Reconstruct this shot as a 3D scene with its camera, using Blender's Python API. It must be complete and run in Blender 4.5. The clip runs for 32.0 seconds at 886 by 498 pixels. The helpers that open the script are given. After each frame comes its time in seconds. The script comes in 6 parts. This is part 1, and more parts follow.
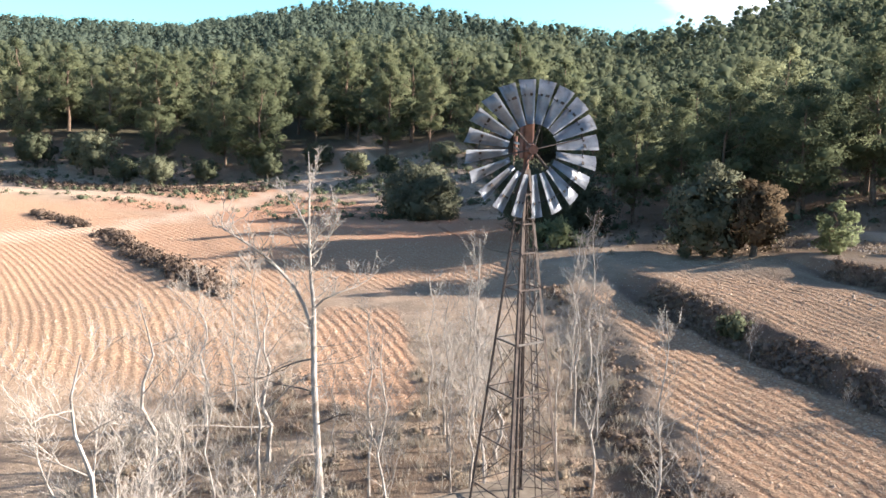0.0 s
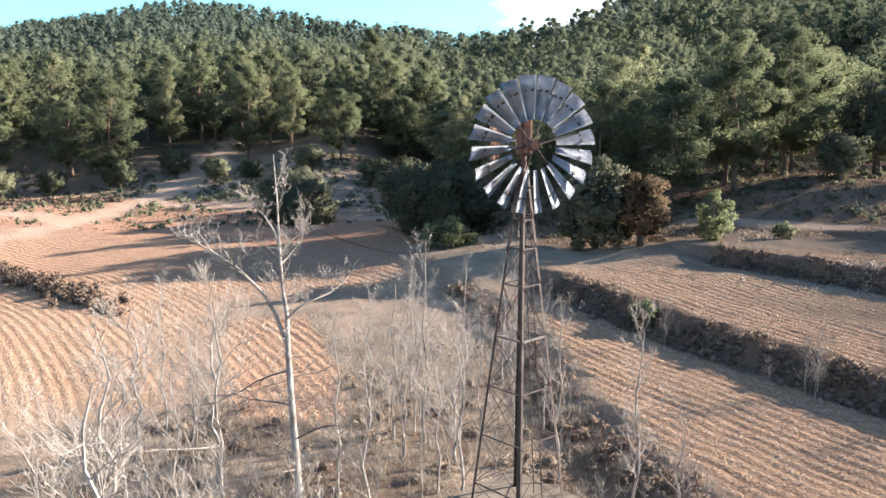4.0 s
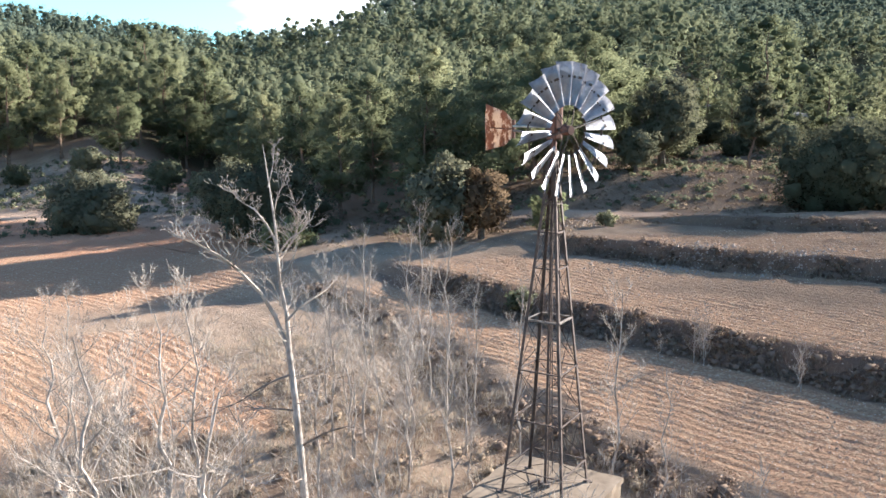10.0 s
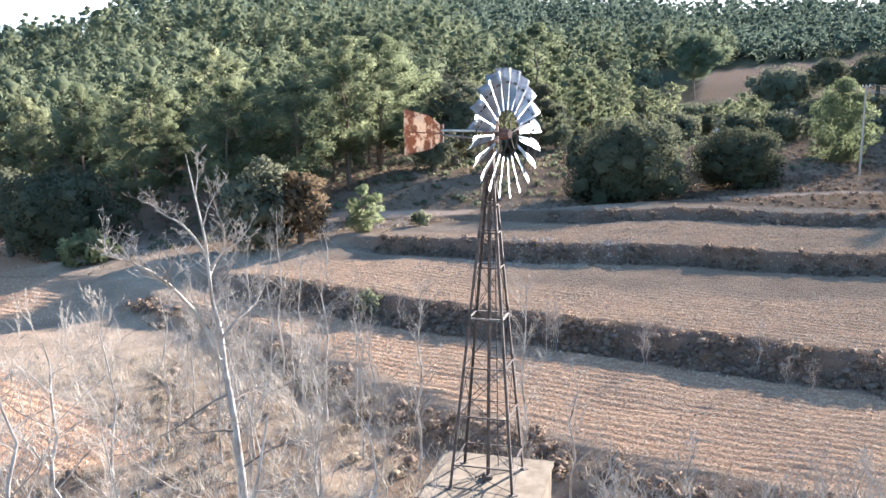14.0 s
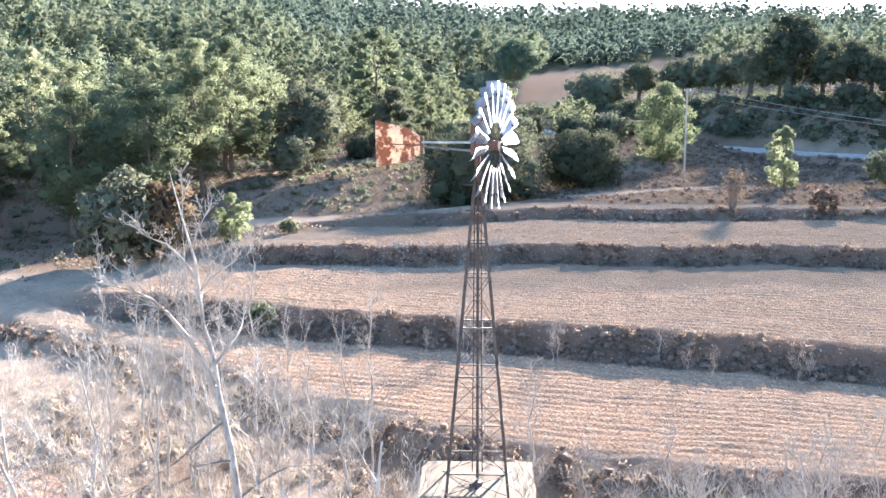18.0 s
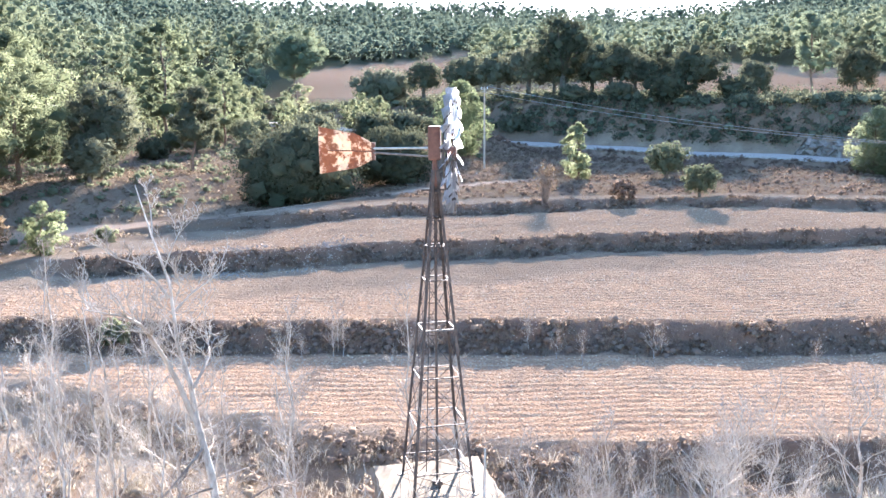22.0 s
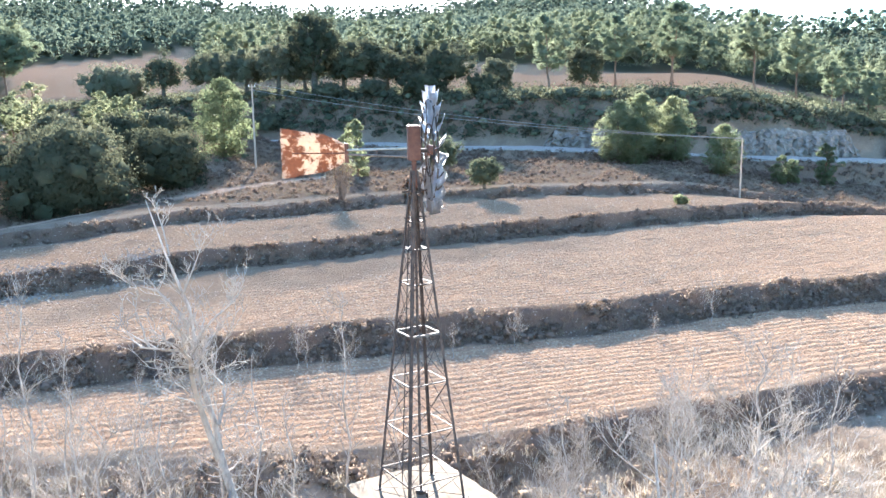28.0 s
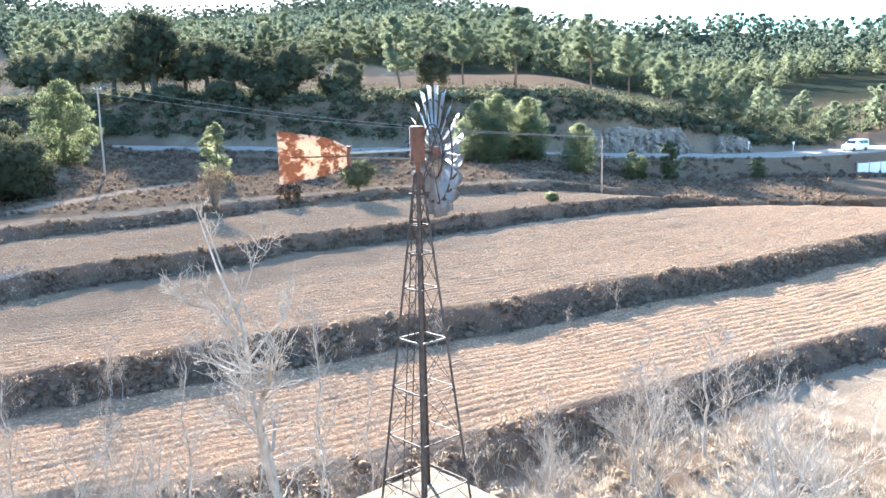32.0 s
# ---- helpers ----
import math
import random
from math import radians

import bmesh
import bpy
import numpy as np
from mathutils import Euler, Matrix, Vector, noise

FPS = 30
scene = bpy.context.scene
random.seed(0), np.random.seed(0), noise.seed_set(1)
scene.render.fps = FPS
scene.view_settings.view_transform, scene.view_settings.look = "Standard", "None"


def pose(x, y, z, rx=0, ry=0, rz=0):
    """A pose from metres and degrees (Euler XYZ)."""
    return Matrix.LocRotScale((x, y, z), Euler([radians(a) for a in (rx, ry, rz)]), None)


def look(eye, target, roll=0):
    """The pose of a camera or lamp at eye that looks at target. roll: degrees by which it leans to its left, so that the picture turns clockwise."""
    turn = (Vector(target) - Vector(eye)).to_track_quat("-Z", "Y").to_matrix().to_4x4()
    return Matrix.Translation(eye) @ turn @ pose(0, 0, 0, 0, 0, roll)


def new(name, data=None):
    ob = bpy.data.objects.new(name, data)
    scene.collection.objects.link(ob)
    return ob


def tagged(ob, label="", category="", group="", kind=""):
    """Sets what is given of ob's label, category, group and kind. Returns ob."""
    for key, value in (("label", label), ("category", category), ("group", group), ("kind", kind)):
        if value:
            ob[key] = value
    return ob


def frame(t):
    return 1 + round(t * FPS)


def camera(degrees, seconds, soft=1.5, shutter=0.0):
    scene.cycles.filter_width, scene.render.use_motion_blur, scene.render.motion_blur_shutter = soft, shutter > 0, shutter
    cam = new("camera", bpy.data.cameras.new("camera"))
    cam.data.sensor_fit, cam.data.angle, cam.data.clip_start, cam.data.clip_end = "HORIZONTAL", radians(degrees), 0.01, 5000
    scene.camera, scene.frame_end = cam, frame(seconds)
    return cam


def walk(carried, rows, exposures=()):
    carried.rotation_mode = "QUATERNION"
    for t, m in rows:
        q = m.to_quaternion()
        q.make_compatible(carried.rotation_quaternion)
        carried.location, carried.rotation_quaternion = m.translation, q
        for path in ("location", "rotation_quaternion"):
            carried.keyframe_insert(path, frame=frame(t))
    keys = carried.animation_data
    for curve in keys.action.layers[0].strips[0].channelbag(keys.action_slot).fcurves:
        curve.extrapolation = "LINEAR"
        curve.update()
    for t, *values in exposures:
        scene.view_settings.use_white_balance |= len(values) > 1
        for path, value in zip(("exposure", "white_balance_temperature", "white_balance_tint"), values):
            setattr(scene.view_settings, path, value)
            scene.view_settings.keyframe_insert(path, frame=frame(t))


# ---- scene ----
cam = camera(54.18, 32.0)
PATH = [
    (0.0, (2.329, -19.239, 9.651), (-1.856, 0.010, 6.191), 1.01),
    (0.5, (1.882, -19.308, 9.655), (-1.986, 0.010, 6.214), 0.95),
    (1.0, (1.429, -19.336, 9.693), (-1.714, 0.116, 6.268), 0.79),
    (1.5, (0.985, -19.343, 9.720), (-1.525, 0.203, 6.305), 0.72),
    (2.0, (0.539, -19.337, 9.702), (-1.441, 0.270, 6.291), 0.73),
    (2.5, (0.108, -19.333, 9.635), (-1.389, 0.318, 6.227), 0.70),
    (3.0, (-0.294, -19.304, 9.576), (-1.366, 0.376, 6.176), 0.65),
    (3.5, (-0.698, -19.283, 9.536), (-1.518, 0.411, 6.147), 0.60),
    (4.0, (-1.118, -19.334, 9.506), (-1.800, 0.367, 6.128), 0.17),
    (4.5, (-1.556, -19.404, 9.479), (-2.103, 0.303, 6.109), 0.02),
    (5.0, (-2.011, -19.441, 9.443), (-2.358, 0.272, 6.081), 0.13),
    (5.5, (-2.484, -19.391, 9.389), (-2.497, 0.326, 6.035), 0.43),
    (6.0, (-2.976, -19.202, 9.307), (-2.484, 0.510, 5.960), 0.33),
    (6.5, (-3.442, -19.069, 9.227), (-2.290, 0.618, 5.896), 0.25),
    (7.0, (-3.921, -18.993, 9.178), (-1.864, 0.624, 5.869), 0.33),
    (7.5, (-4.413, -18.925, 9.152), (-1.642, 0.603, 5.842), 0.30),
    (8.0, (-4.955, -18.860, 9.151), (-2.398, 0.697, 5.836), 0.18),
    (8.5, (-5.528, -18.800, 9.140), (-3.128, 0.776, 5.820), 0.23),
    (9.0, (-6.144, -18.716, 9.078), (-3.218, 0.790, 5.764), 0.13),
    (9.5, (-6.754, -18.598, 9.085), (-2.668, 0.697, 5.769), 0.22),
    (10.0, (-7.330, -18.504, 9.119), (-2.424, 0.602, 5.817), 0.28),
    (10.5, (-7.879, -18.382, 9.147), (-2.051, 0.464, 5.848), 0.21),
    (11.0, (-8.430, -18.209, 9.126), (-1.743, 0.349, 5.823), 0.13),
    (11.5, (-8.942, -18.005, 9.106), (-1.463, 0.251, 5.818), 0.07),
    (12.0, (-9.442, -17.846, 9.088), (-1.218, 0.089, 5.811), 0.05),
    (12.5, (-9.933, -17.673, 9.096), (-0.976, -0.092, 5.829), -0.02),
    (13.0, (-10.415, -17.486, 9.101), (-0.940, -0.179, 5.835), 0.00),
    (13.5, (-10.872, -17.291, 9.138), (-1.181, -0.101, 5.886), -0.00),
    (14.0, (-11.320, -17.082, 9.191), (-1.331, -0.063, 5.938), 0.03),
    (14.5, (-11.753, -16.851, 9.252), (-1.304, -0.112, 5.996), 0.01),
    (15.0, (-12.168, -16.628, 9.303), (-1.245, -0.193, 6.048), 0.00),
    (15.5, (-12.573, -16.395, 9.345), (-1.179, -0.283, 6.096), 0.00),
    (16.0, (-12.978, -16.138, 9.380), (-1.130, -0.355, 6.139), -0.02),
    (16.5, (-13.390, -15.841, 9.409), (-1.120, -0.381, 6.176), -0.08),
    (17.0, (-13.820, -15.487, 9.432), (-1.169, -0.335, 6.208), -0.16),
    (17.5, (-14.255, -15.084, 9.436), (-1.234, -0.250, 6.211), -0.20),
    (18.0, (-14.682, -14.654, 9.444), (-1.290, -0.154, 6.220), -0.23),
    (18.5, (-15.106, -14.260, 9.450), (-1.382, -0.076, 6.216), -0.26),
    (19.0, (-15.558, -13.888, 9.465), (-1.452, -0.085, 6.220), -0.28),
    (19.5, (-15.976, -13.481, 9.516), (-1.304, -0.286, 6.256), -0.27),
    (20.0, (-16.375, -13.042, 9.570), (-1.171, -0.470, 6.287), -0.34),
    (20.5, (-16.747, -12.603, 9.635), (-1.027, -0.689, 6.329), -0.26),
    (21.0, (-17.100, -12.153, 9.700), (-0.917, -0.881, 6.374), -0.29),
    (21.5, (-17.435, -11.707, 9.738), (-0.821, -1.086, 6.394), -0.38),
    (22.0, (-17.752, -11.294, 9.716), (-1.023, -0.856, 6.369), -0.39),
    (22.5, (-18.050, -10.873, 9.680), (-1.172, -0.686, 6.311), -0.46),
    (23.0, (-18.304, -10.414, 9.634), (-1.137, -0.727, 6.247), -0.46),
    (23.5, (-18.576, -9.864, 9.583), (-1.129, -0.695, 6.186), -0.43),
    (24.0, (-18.782, -9.310, 9.550), (-1.081, -0.645, 6.145), -0.39),
    (24.5, (-18.937, -8.785, 9.540), (-1.002, -0.613, 6.142), -0.54),
    (25.0, (-19.067, -8.300, 9.552), (-0.919, -0.612, 6.150), -0.57),
    (25.5, (-19.184, -7.837, 9.588), (-0.839, -0.637, 6.178), -0.60),
    (26.0, (-19.288, -7.381, 9.653), (-0.752, -0.696, 6.228), -0.17),
    (26.5, (-19.382, -6.922, 9.727), (-0.674, -0.742, 6.287), -0.02),
    (27.0, (-19.469, -6.452, 9.791), (-0.609, -0.766, 6.336), -0.26),
    (27.5, (-19.554, -5.963, 9.824), (-0.557, -0.762, 6.353), -0.89),
    (28.0, (-19.640, -5.446, 9.806), (-0.504, -0.787, 6.328), -0.90),
    (28.5, (-19.689, -4.921, 9.797), (-0.444, -0.739, 6.312), -0.87),
    (29.0, (-19.720, -4.404, 9.805), (-0.390, -0.642, 6.315), -0.96),
    (29.5, (-19.741, -3.896, 9.825), (-0.334, -0.554, 6.331), -0.97),
    (30.0, (-19.750, -3.396, 9.835), (-0.264, -0.556, 6.337), -0.98),
    (30.5, (-19.758, -2.886, 9.846), (-0.201, -0.586, 6.349), -1.07),
    (31.0, (-19.758, -2.379, 9.843), (-0.147, -0.598, 6.344), -1.14),
    (31.5, (-19.753, -1.867, 9.836), (-0.104, -0.587, 6.331), -1.12),
    (32.0, (-19.743, -1.359, 9.834), (-0.070, -0.536, 6.328), -1.20),
]
walk(cam, [(t, look(eye, target, roll)) for t, eye, target, roll in PATH], [(0, 2.37, 6440, 14), (6, 2.48, 6440, 15), (9, 2.6, 6430, 15), (12, 2.78, 6280, 14), (13, 2.9, 6220, 14), (14, 3.12, 6080, 14), (17, 3.57, 6020, 15), (20, 3.86, 5990, 18), (25, 3.81, 5990, 14), (32, 3.76, 6030, 10)])

# ---- light ----
SUN_AZ, SUN_EL = 21.0, 20.0
world = bpy.data.worlds.new("sky")
scene.world = world
world.use_nodes = True
wn, wl = world.node_tree.nodes, world.node_tree.links
wn.clear()
sky = wn.new("ShaderNodeTexSky")
sky.sky_type = "NISHITA"
sky.sun_disc = False
sky.sun_elevation = radians(SUN_EL)
sky.sun_rotation = radians(90 - SUN_AZ)
sky.air_density, sky.dust_density, sky.ozone_density = 1.1, 0.35, 3.0
tc = wn.new("ShaderNodeTexCoord")


def wcalc(op, a, b=0.0, clamp=False):
    x = wn.new("ShaderNodeMath")
    x.operation, x.use_clamp = op, clamp
    for i, v in enumerate((a, b)):
        if isinstance(v, (int, float)):
            x.inputs[i].default_value = v
        else:
            wl.new(v, x.inputs[i])
    return x.outputs["Value"]


# a bank of white cloud low over the north-eastern hills, and thin streaks elsewhere
cmap = wn.new("ShaderNodeMapping")
cmap.inputs["Scale"].default_value = (1.6, 1.6, 9.0)
cno = wn.new("ShaderNodeTexNoise")
cno.inputs["Scale"].default_value, cno.inputs["Detail"].default_value = 1.6, 6
wl.new(tc.outputs["Generated"], cmap.inputs["Vector"])
wl.new(cmap.outputs["Vector"], cno.inputs["Vector"])
wsep = wn.new("ShaderNodeSeparateXYZ")
wl.new(tc.outputs["Generated"], wsep.inputs["Vector"])
toward = wcalc("ADD", wcalc("MULTIPLY", wsep.outputs["X"], math.cos(radians(38))), wcalc("MULTIPLY", wsep.outputs["Y"], math.sin(radians(38))))
cloud = wcalc("MULTIPLY", wcalc("SUBTRACT", toward, 0.58), 9.0)
cloud = wcalc("ADD", cloud, wcalc("MULTIPLY", wcalc("SUBTRACT", cno.outputs["Fac"], 0.5), 3.2))
cloud = wcalc("SUBTRACT", cloud, wcalc("MULTIPLY", wcalc("ABSOLUTE", wcalc("SUBTRACT", wsep.outputs["Z"], 0.055)), 13.0), True)
wmix = wn.new("ShaderNodeMix")
wmix.data_type = "RGBA"
wmix.inputs["B"].default_value = (9.0, 9.1, 9.3, 1)
bg = wn.new("ShaderNodeBackground")
bg.inputs["Strength"].default_value = 0.062
wout = wn.new("ShaderNodeOutputWorld")
wl.new(cloud, wmix.inputs["Factor"])
wtint = wn.new("ShaderNodeMix")
wtint.data_type, wtint.blend_type = "RGBA", "MULTIPLY"
wtint.inputs["B"].default_value = (0.46, 1.0, 1.22, 1)
wl.new(wcalc("SUBTRACT", 1.0, wcalc("MULTIPLY", wcalc("ABSOLUTE", wsep.outputs["Z"]), 2.5), True), wtint.inputs["Factor"])
wl.new(sky.outputs["Color"], wtint.inputs["A"])
wl.new(wtint.outputs["Result"], wmix.inputs["A"])
wl.new(wmix.outputs["Result"], bg.inputs["Color"])
wl.new(bg.outputs["Background"], wout.inputs["Surface"])

sun_data = bpy.data.lights.new("sun", "SUN")
sun_data.energy, sun_data.angle, sun_data.color = 5.0, radians(0.6), (1.0, 0.93, 0.84)
sun = new("sun", sun_data)
SUN_DIR = Vector((math.cos(radians(SUN_AZ)) * math.cos(radians(SUN_EL)), math.sin(radians(SUN_AZ)) * math.cos(radians(SUN_EL)), math.sin(radians(SUN_EL))))
sun.matrix_world = look(SUN_DIR * 60, (0, 0, 0))

# ---- materials ----


def mat(name, rough=0.8, metal=0.0, spec=0.3):
    m = bpy.data.materials.new(name)
    m.use_nodes = True
    b = m.node_tree.nodes["Principled BSDF"]
    b.inputs["Roughness"].default_value = rough
    b.inputs["Metallic"].default_value = metal
    b.inputs["Specular IOR Level"].default_value = spec
    return m, m.node_tree.nodes, m.node_tree.links, b


def ramp(n, l, fac, stops):
    r = n.new("ShaderNodeValToRGB")
    while len(r.color_ramp.elements) < len(stops):
        r.color_ramp.elements.new(0.5)
    for e, (p, c) in zip(r.color_ramp.elements, stops):
        e.position, e.color = p, (*c, 1)
    l.new(fac, r.inputs["Fac"])
    return r.outputs["Color"]


def noise_tex(n, l, scale, detail=5, rough=0.6, coord="Object", stretch=None):
    t = n.new("ShaderNodeTexCoord")
    v = t.outputs[coord]
    if stretch:
        mp = n.new("ShaderNodeMapping")
        mp.inputs["Scale"].default_value = stretch
        l.new(v, mp.inputs["Vector"])
        v = mp.outputs["Vector"]
    x = n.new("ShaderNodeTexNoise")
    x.inputs["Scale"].default_value, x.inputs["Detail"].default_value, x.inputs["Roughness"].default_value = scale, detail, rough
    l.new(v, x.inputs["Vector"])
    return x.outputs["Fac"]


def mix(n, l, fac, a, b, mode="MIX"):
    x = n.new("ShaderNodeMix")
    x.data_type, x.blend_type = "RGBA", mode
    for s, v in (("Factor", fac), ("A", a), ("B", b)):
        if isinstance(v, (int, float)):
            x.inputs[s].default_value = v
        elif isinstance(v, tuple):
            x.inputs[s].default_value = (*v, 1)
        else:
            l.new(v, x.inputs[s])
    return x.outputs["Result"]


def calc(n, l, op, a, b=0.0, clamp=False):
    x = n.new("ShaderNodeMath")
    x.operation, x.use_clamp = op, clamp
    for i, v in enumerate((a, b)):
        if isinstance(v, (int, float)):
            x.inputs[i].default_value = v
        else:
            l.new(v, x.inputs[i])
    return x.outputs["Value"]


def bump(n, l, b, height, strength, distance):
    x = n.new("ShaderNodeBump")
    x.inputs["Strength"].default_value, x.inputs["Distance"].default_value = strength, distance
    l.new(height, x.inputs["Height"])
    l.new(x.outputs["Normal"], b.inputs["Normal"])


def simple(name, dark, light, scale=3.0, rough=0.8, metal=0.0, spec=0.02, bumpy=0.0, coord="Object", stretch=None):
    m, n, l, b = mat(name, rough, metal, spec)
    f = noise_tex(n, l, scale, 6, 0.65, coord, stretch)
    l.new(ramp(n, l, f, [(0.3, dark), (0.7, light)]), b.inputs["Base Color"])
    if bumpy:
        bump(n, l, b, f, 0.8, bumpy)
    return m


def foliage(name, dark, light, tips=None, through_light=0.35, patch=0.7):
    """Leaves: colour varies by tree and by clump; light comes through them."""
    m, n, l, b = mat(name, 1.0, 0, 0.0)
    geo = n.new("ShaderNodeNewGeometry")
    oi = n.new("ShaderNodeObjectInfo")
    f = calc(n, l, "ADD", calc(n, l, "MULTIPLY", geo.outputs["Random Per Island"], 0.14), calc(n, l, "MULTIPLY", oi.outputs["Random"], 0.50))
    f = calc(n, l, "ADD", f, calc(n, l, "MULTIPLY", noise_tex(n, l, patch, 3, 0.6), 0.52))
    col = ramp(n, l, f, [(0.1, dark), (0.6, light), (0.95, tips or light)])
    l.new(col, b.inputs["Base Color"])
    tr = n.new("ShaderNodeBsdfTranslucent")
    l.new(col, tr.inputs["Color"])
    ms = n.new("ShaderNodeMixShader")
    ms.inputs["Fac"].default_value = through_light
    l.new(b.outputs["BSDF"], ms.inputs[1])
    l.new(tr.outputs["BSDF"], ms.inputs[2])
    l.new(ms.outputs["Shader"], n["Material Output"].inputs["Surface"])
    return m


def ground_material():
    m, n, l, b = mat("terraced_earth", 1.0, 0, 0.0)
    b.inputs["Diffuse Roughness"].default_value = 0.85

    def attr(name):
        a = n.new("ShaderNodeAttribute")
        a.attribute_name = name
        return a.outputs["Fac"]
    big = noise_tex(n, l, 0.09, 4, 0.6)
    mid = noise_tex(n, l, 0.9, 6, 0.65)
    fine = noise_tex(n, l, 6.0, 6, 0.7)
    stones = n.new("ShaderNodeTexVoronoi")
    stones.inputs["Scale"].default_value = 4.5
    l.new(n.new("ShaderNodeTexCoord").outputs["Object"], stones.inputs["Vector"])
    # ploughed soil: pale pinkish ochre, redder where freshly turned, in broken rows of clods
    soil = mix(n, l, big, (0.405, 0.236, 0.144), (0.415, 0.282, 0.180))
    soil = mix(n, l, calc(n, l, "MULTIPLY", mid, 0.6), soil, (0.33, 0.186, 0.115))
    row = calc(n, l, "SINE", calc(n, l, "ADD", calc(n, l, "MULTIPLY", attr("furrow"), 2 * math.pi / 0.54), calc(n, l, "MULTIPLY", noise_tex(n, l, 1.6, 4, 0.7), 1.7)))
    row = calc(n, l, "ADD", calc(n, l, "MULTIPLY", row, 0.5), 0.5)
    row = calc(n, l, "MULTIPLY", row, calc(n, l, "ADD", calc(n, l, "MULTIPLY", noise_tex(n, l, 2.4, 5, 0.75), 1.5), 0.05))
    lumps = ramp(n, l, noise_tex(n, l, 5.0, 5, 0.75), [(0.42, (0, 0, 0)), (0.62, (1, 1, 1))])
    # furrow shading put into the colour: paler along the crests
    soil = mix(n, l, calc(n, l, "MULTIPLY", row, 0.55), soil, (0.46, 0.325, 0.208))
    soil = mix(n, l, calc(n, l, "MULTIPLY", lumps, 0.42), soil, (0.225, 0.140, 0.092))
    crumb = n.new("ShaderNodeTexVoronoi")
    crumb.inputs["Scale"].default_value = 7.5
    l.new(n.new("ShaderNodeTexCoord").outputs["Object"], crumb.inputs["Vector"])
    # shade in the cracks between clods, put into the colour too
    soil = mix(n, l, ramp(n, l, crumb.outputs["Distance"], [(0.32, (0, 0, 0)), (0.62, (0.5, 0.5, 0.5))]), soil, (0.21, 0.135, 0.088))
    soil = mix(n, l, ramp(n, l, crumb.outputs["Color"], [(0.55, (0, 0, 0)), (0.9, (0.6, 0.6, 0.6))]), soil, (0.47, 0.345, 0.225))
    # dry grass and scrub litter
    grass = mix(n, l, ramp(n, l, noise_tex(n, l, 0.45, 6, 0.7), [(0.36, (0, 0, 0)), (0.62, (1, 1, 1))]), (0.15, 0.105, 0.071), (0.31, 0.22, 0.147))
    grass = mix(n, l, calc(n, l, "MULTIPLY", fine, 0.6), grass, (0.36, 0.30, 0.235))
    # dirt tracks
    track = mix(n, l, mid, (0.48, 0.345, 0.25), (0.38, 0.255, 0.175))
    red = mix(n, l, mid, (0.345, 0.175, 0.104), (0.40, 0.235, 0.152))
    col = mix(n, l, attr("plough"), grass, soil)
    col = mix(n, l, attr("red_soil"), col, red)
    col = mix(n, l, attr("track"), col, track)
    col = mix(n, l, attr("bank"), col, mix(n, l, fine, (0.092, 0.063, 0.049), (0.19, 0.133, 0.099)))
    # litter tone; on the northern ground it also carries painted tree shade
    col = mix(n, l, attr("litter_shade"), col, mix(n, l, fine, (0.098, 0.067, 0.047), (0.180, 0.125, 0.087)))
    # forest floor undergrowth, its colour darkened to hold the shade under the trees
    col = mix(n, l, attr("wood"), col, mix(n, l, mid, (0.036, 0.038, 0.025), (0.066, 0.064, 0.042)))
    pebble = calc(n, l, "MULTIPLY", calc(n, l, "LESS_THAN", stones.outputs["Distance"], 0.16), calc(n, l, "SUBTRACT", 1.0, attr("litter_shade")))
    col = mix(n, l, calc(n, l, "MULTIPLY", pebble, 0.45), col, (0.60, 0.53, 0.44))
    l.new(col, b.inputs["Base Color"])
    rowh = calc(n, l, "MULTIPLY", calc(n, l, "MULTIPLY", row, attr("plough")), 1.0)
    clod = n.new("ShaderNodeTexVoronoi")
    clod.inputs["Scale"].default_value = 7.5
    clod.inputs["Randomness"].default_value = 1.0
    l.new(n.new("ShaderNodeTexCoord").outputs["Object"], clod.inputs["Vector"])
    fine = calc(n, l, "SUBTRACT", fine, calc(n, l, "MULTIPLY", calc(n, l, "MULTIPLY", clod.outputs["Distance"], attr("plough")), 0.42))
    h = calc(n, l, "ADD", calc(n, l, "MULTIPLY", rowh, 0.05), calc(n, l, "ADD", calc(n, l, "MULTIPLY", fine, 0.11), calc(n, l, "MULTIPLY", mid, 0.10)))
    bump(n, l, b, h, 1.0, 1.0)
    return m


M_GROUND = ground_material()
M_PINE = foliage("pine_needles", (0.066, 0.081, 0.046), (0.152, 0.167, 0.093), (0.238, 0.241, 0.134), 0.6)
M_TALLPINE = foliage("grey_green_pine_needles", (0.075, 0.095, 0.060), (0.150, 0.178, 0.112), (0.21, 0.235, 0.15), 0.45)
M_YPINE = foliage("young_pine_needles", (0.105, 0.127, 0.064), (0.178, 0.198, 0.106), (0.25, 0.262, 0.148), 0.58)
# cooler greens for the far woods, the haze of distance put into the leaves
M_HILLPINE = foliage("haze_tinted_hill_needles", (0.066, 0.088, 0.066), (0.108, 0.134, 0.099), (0.145, 0.168, 0.122), 0.45, 0.05)
M_FARPINE = foliage("haze_tinted_far_needles", (0.060, 0.078, 0.050), (0.118, 0.138, 0.084), (0.17, 0.184, 0.112), 0.52, 0.16)
M_OAK = foliage("holm_oak_leaves", (0.034, 0.039, 0.024), (0.086, 0.091, 0.058), (0.155, 0.156, 0.106), 0.34)
M_OLIVE = foliage("grey_green_leaves", (0.06, 0.07, 0.042), (0.125, 0.135, 0.082), (0.19, 0.19, 0.12), 0.4)
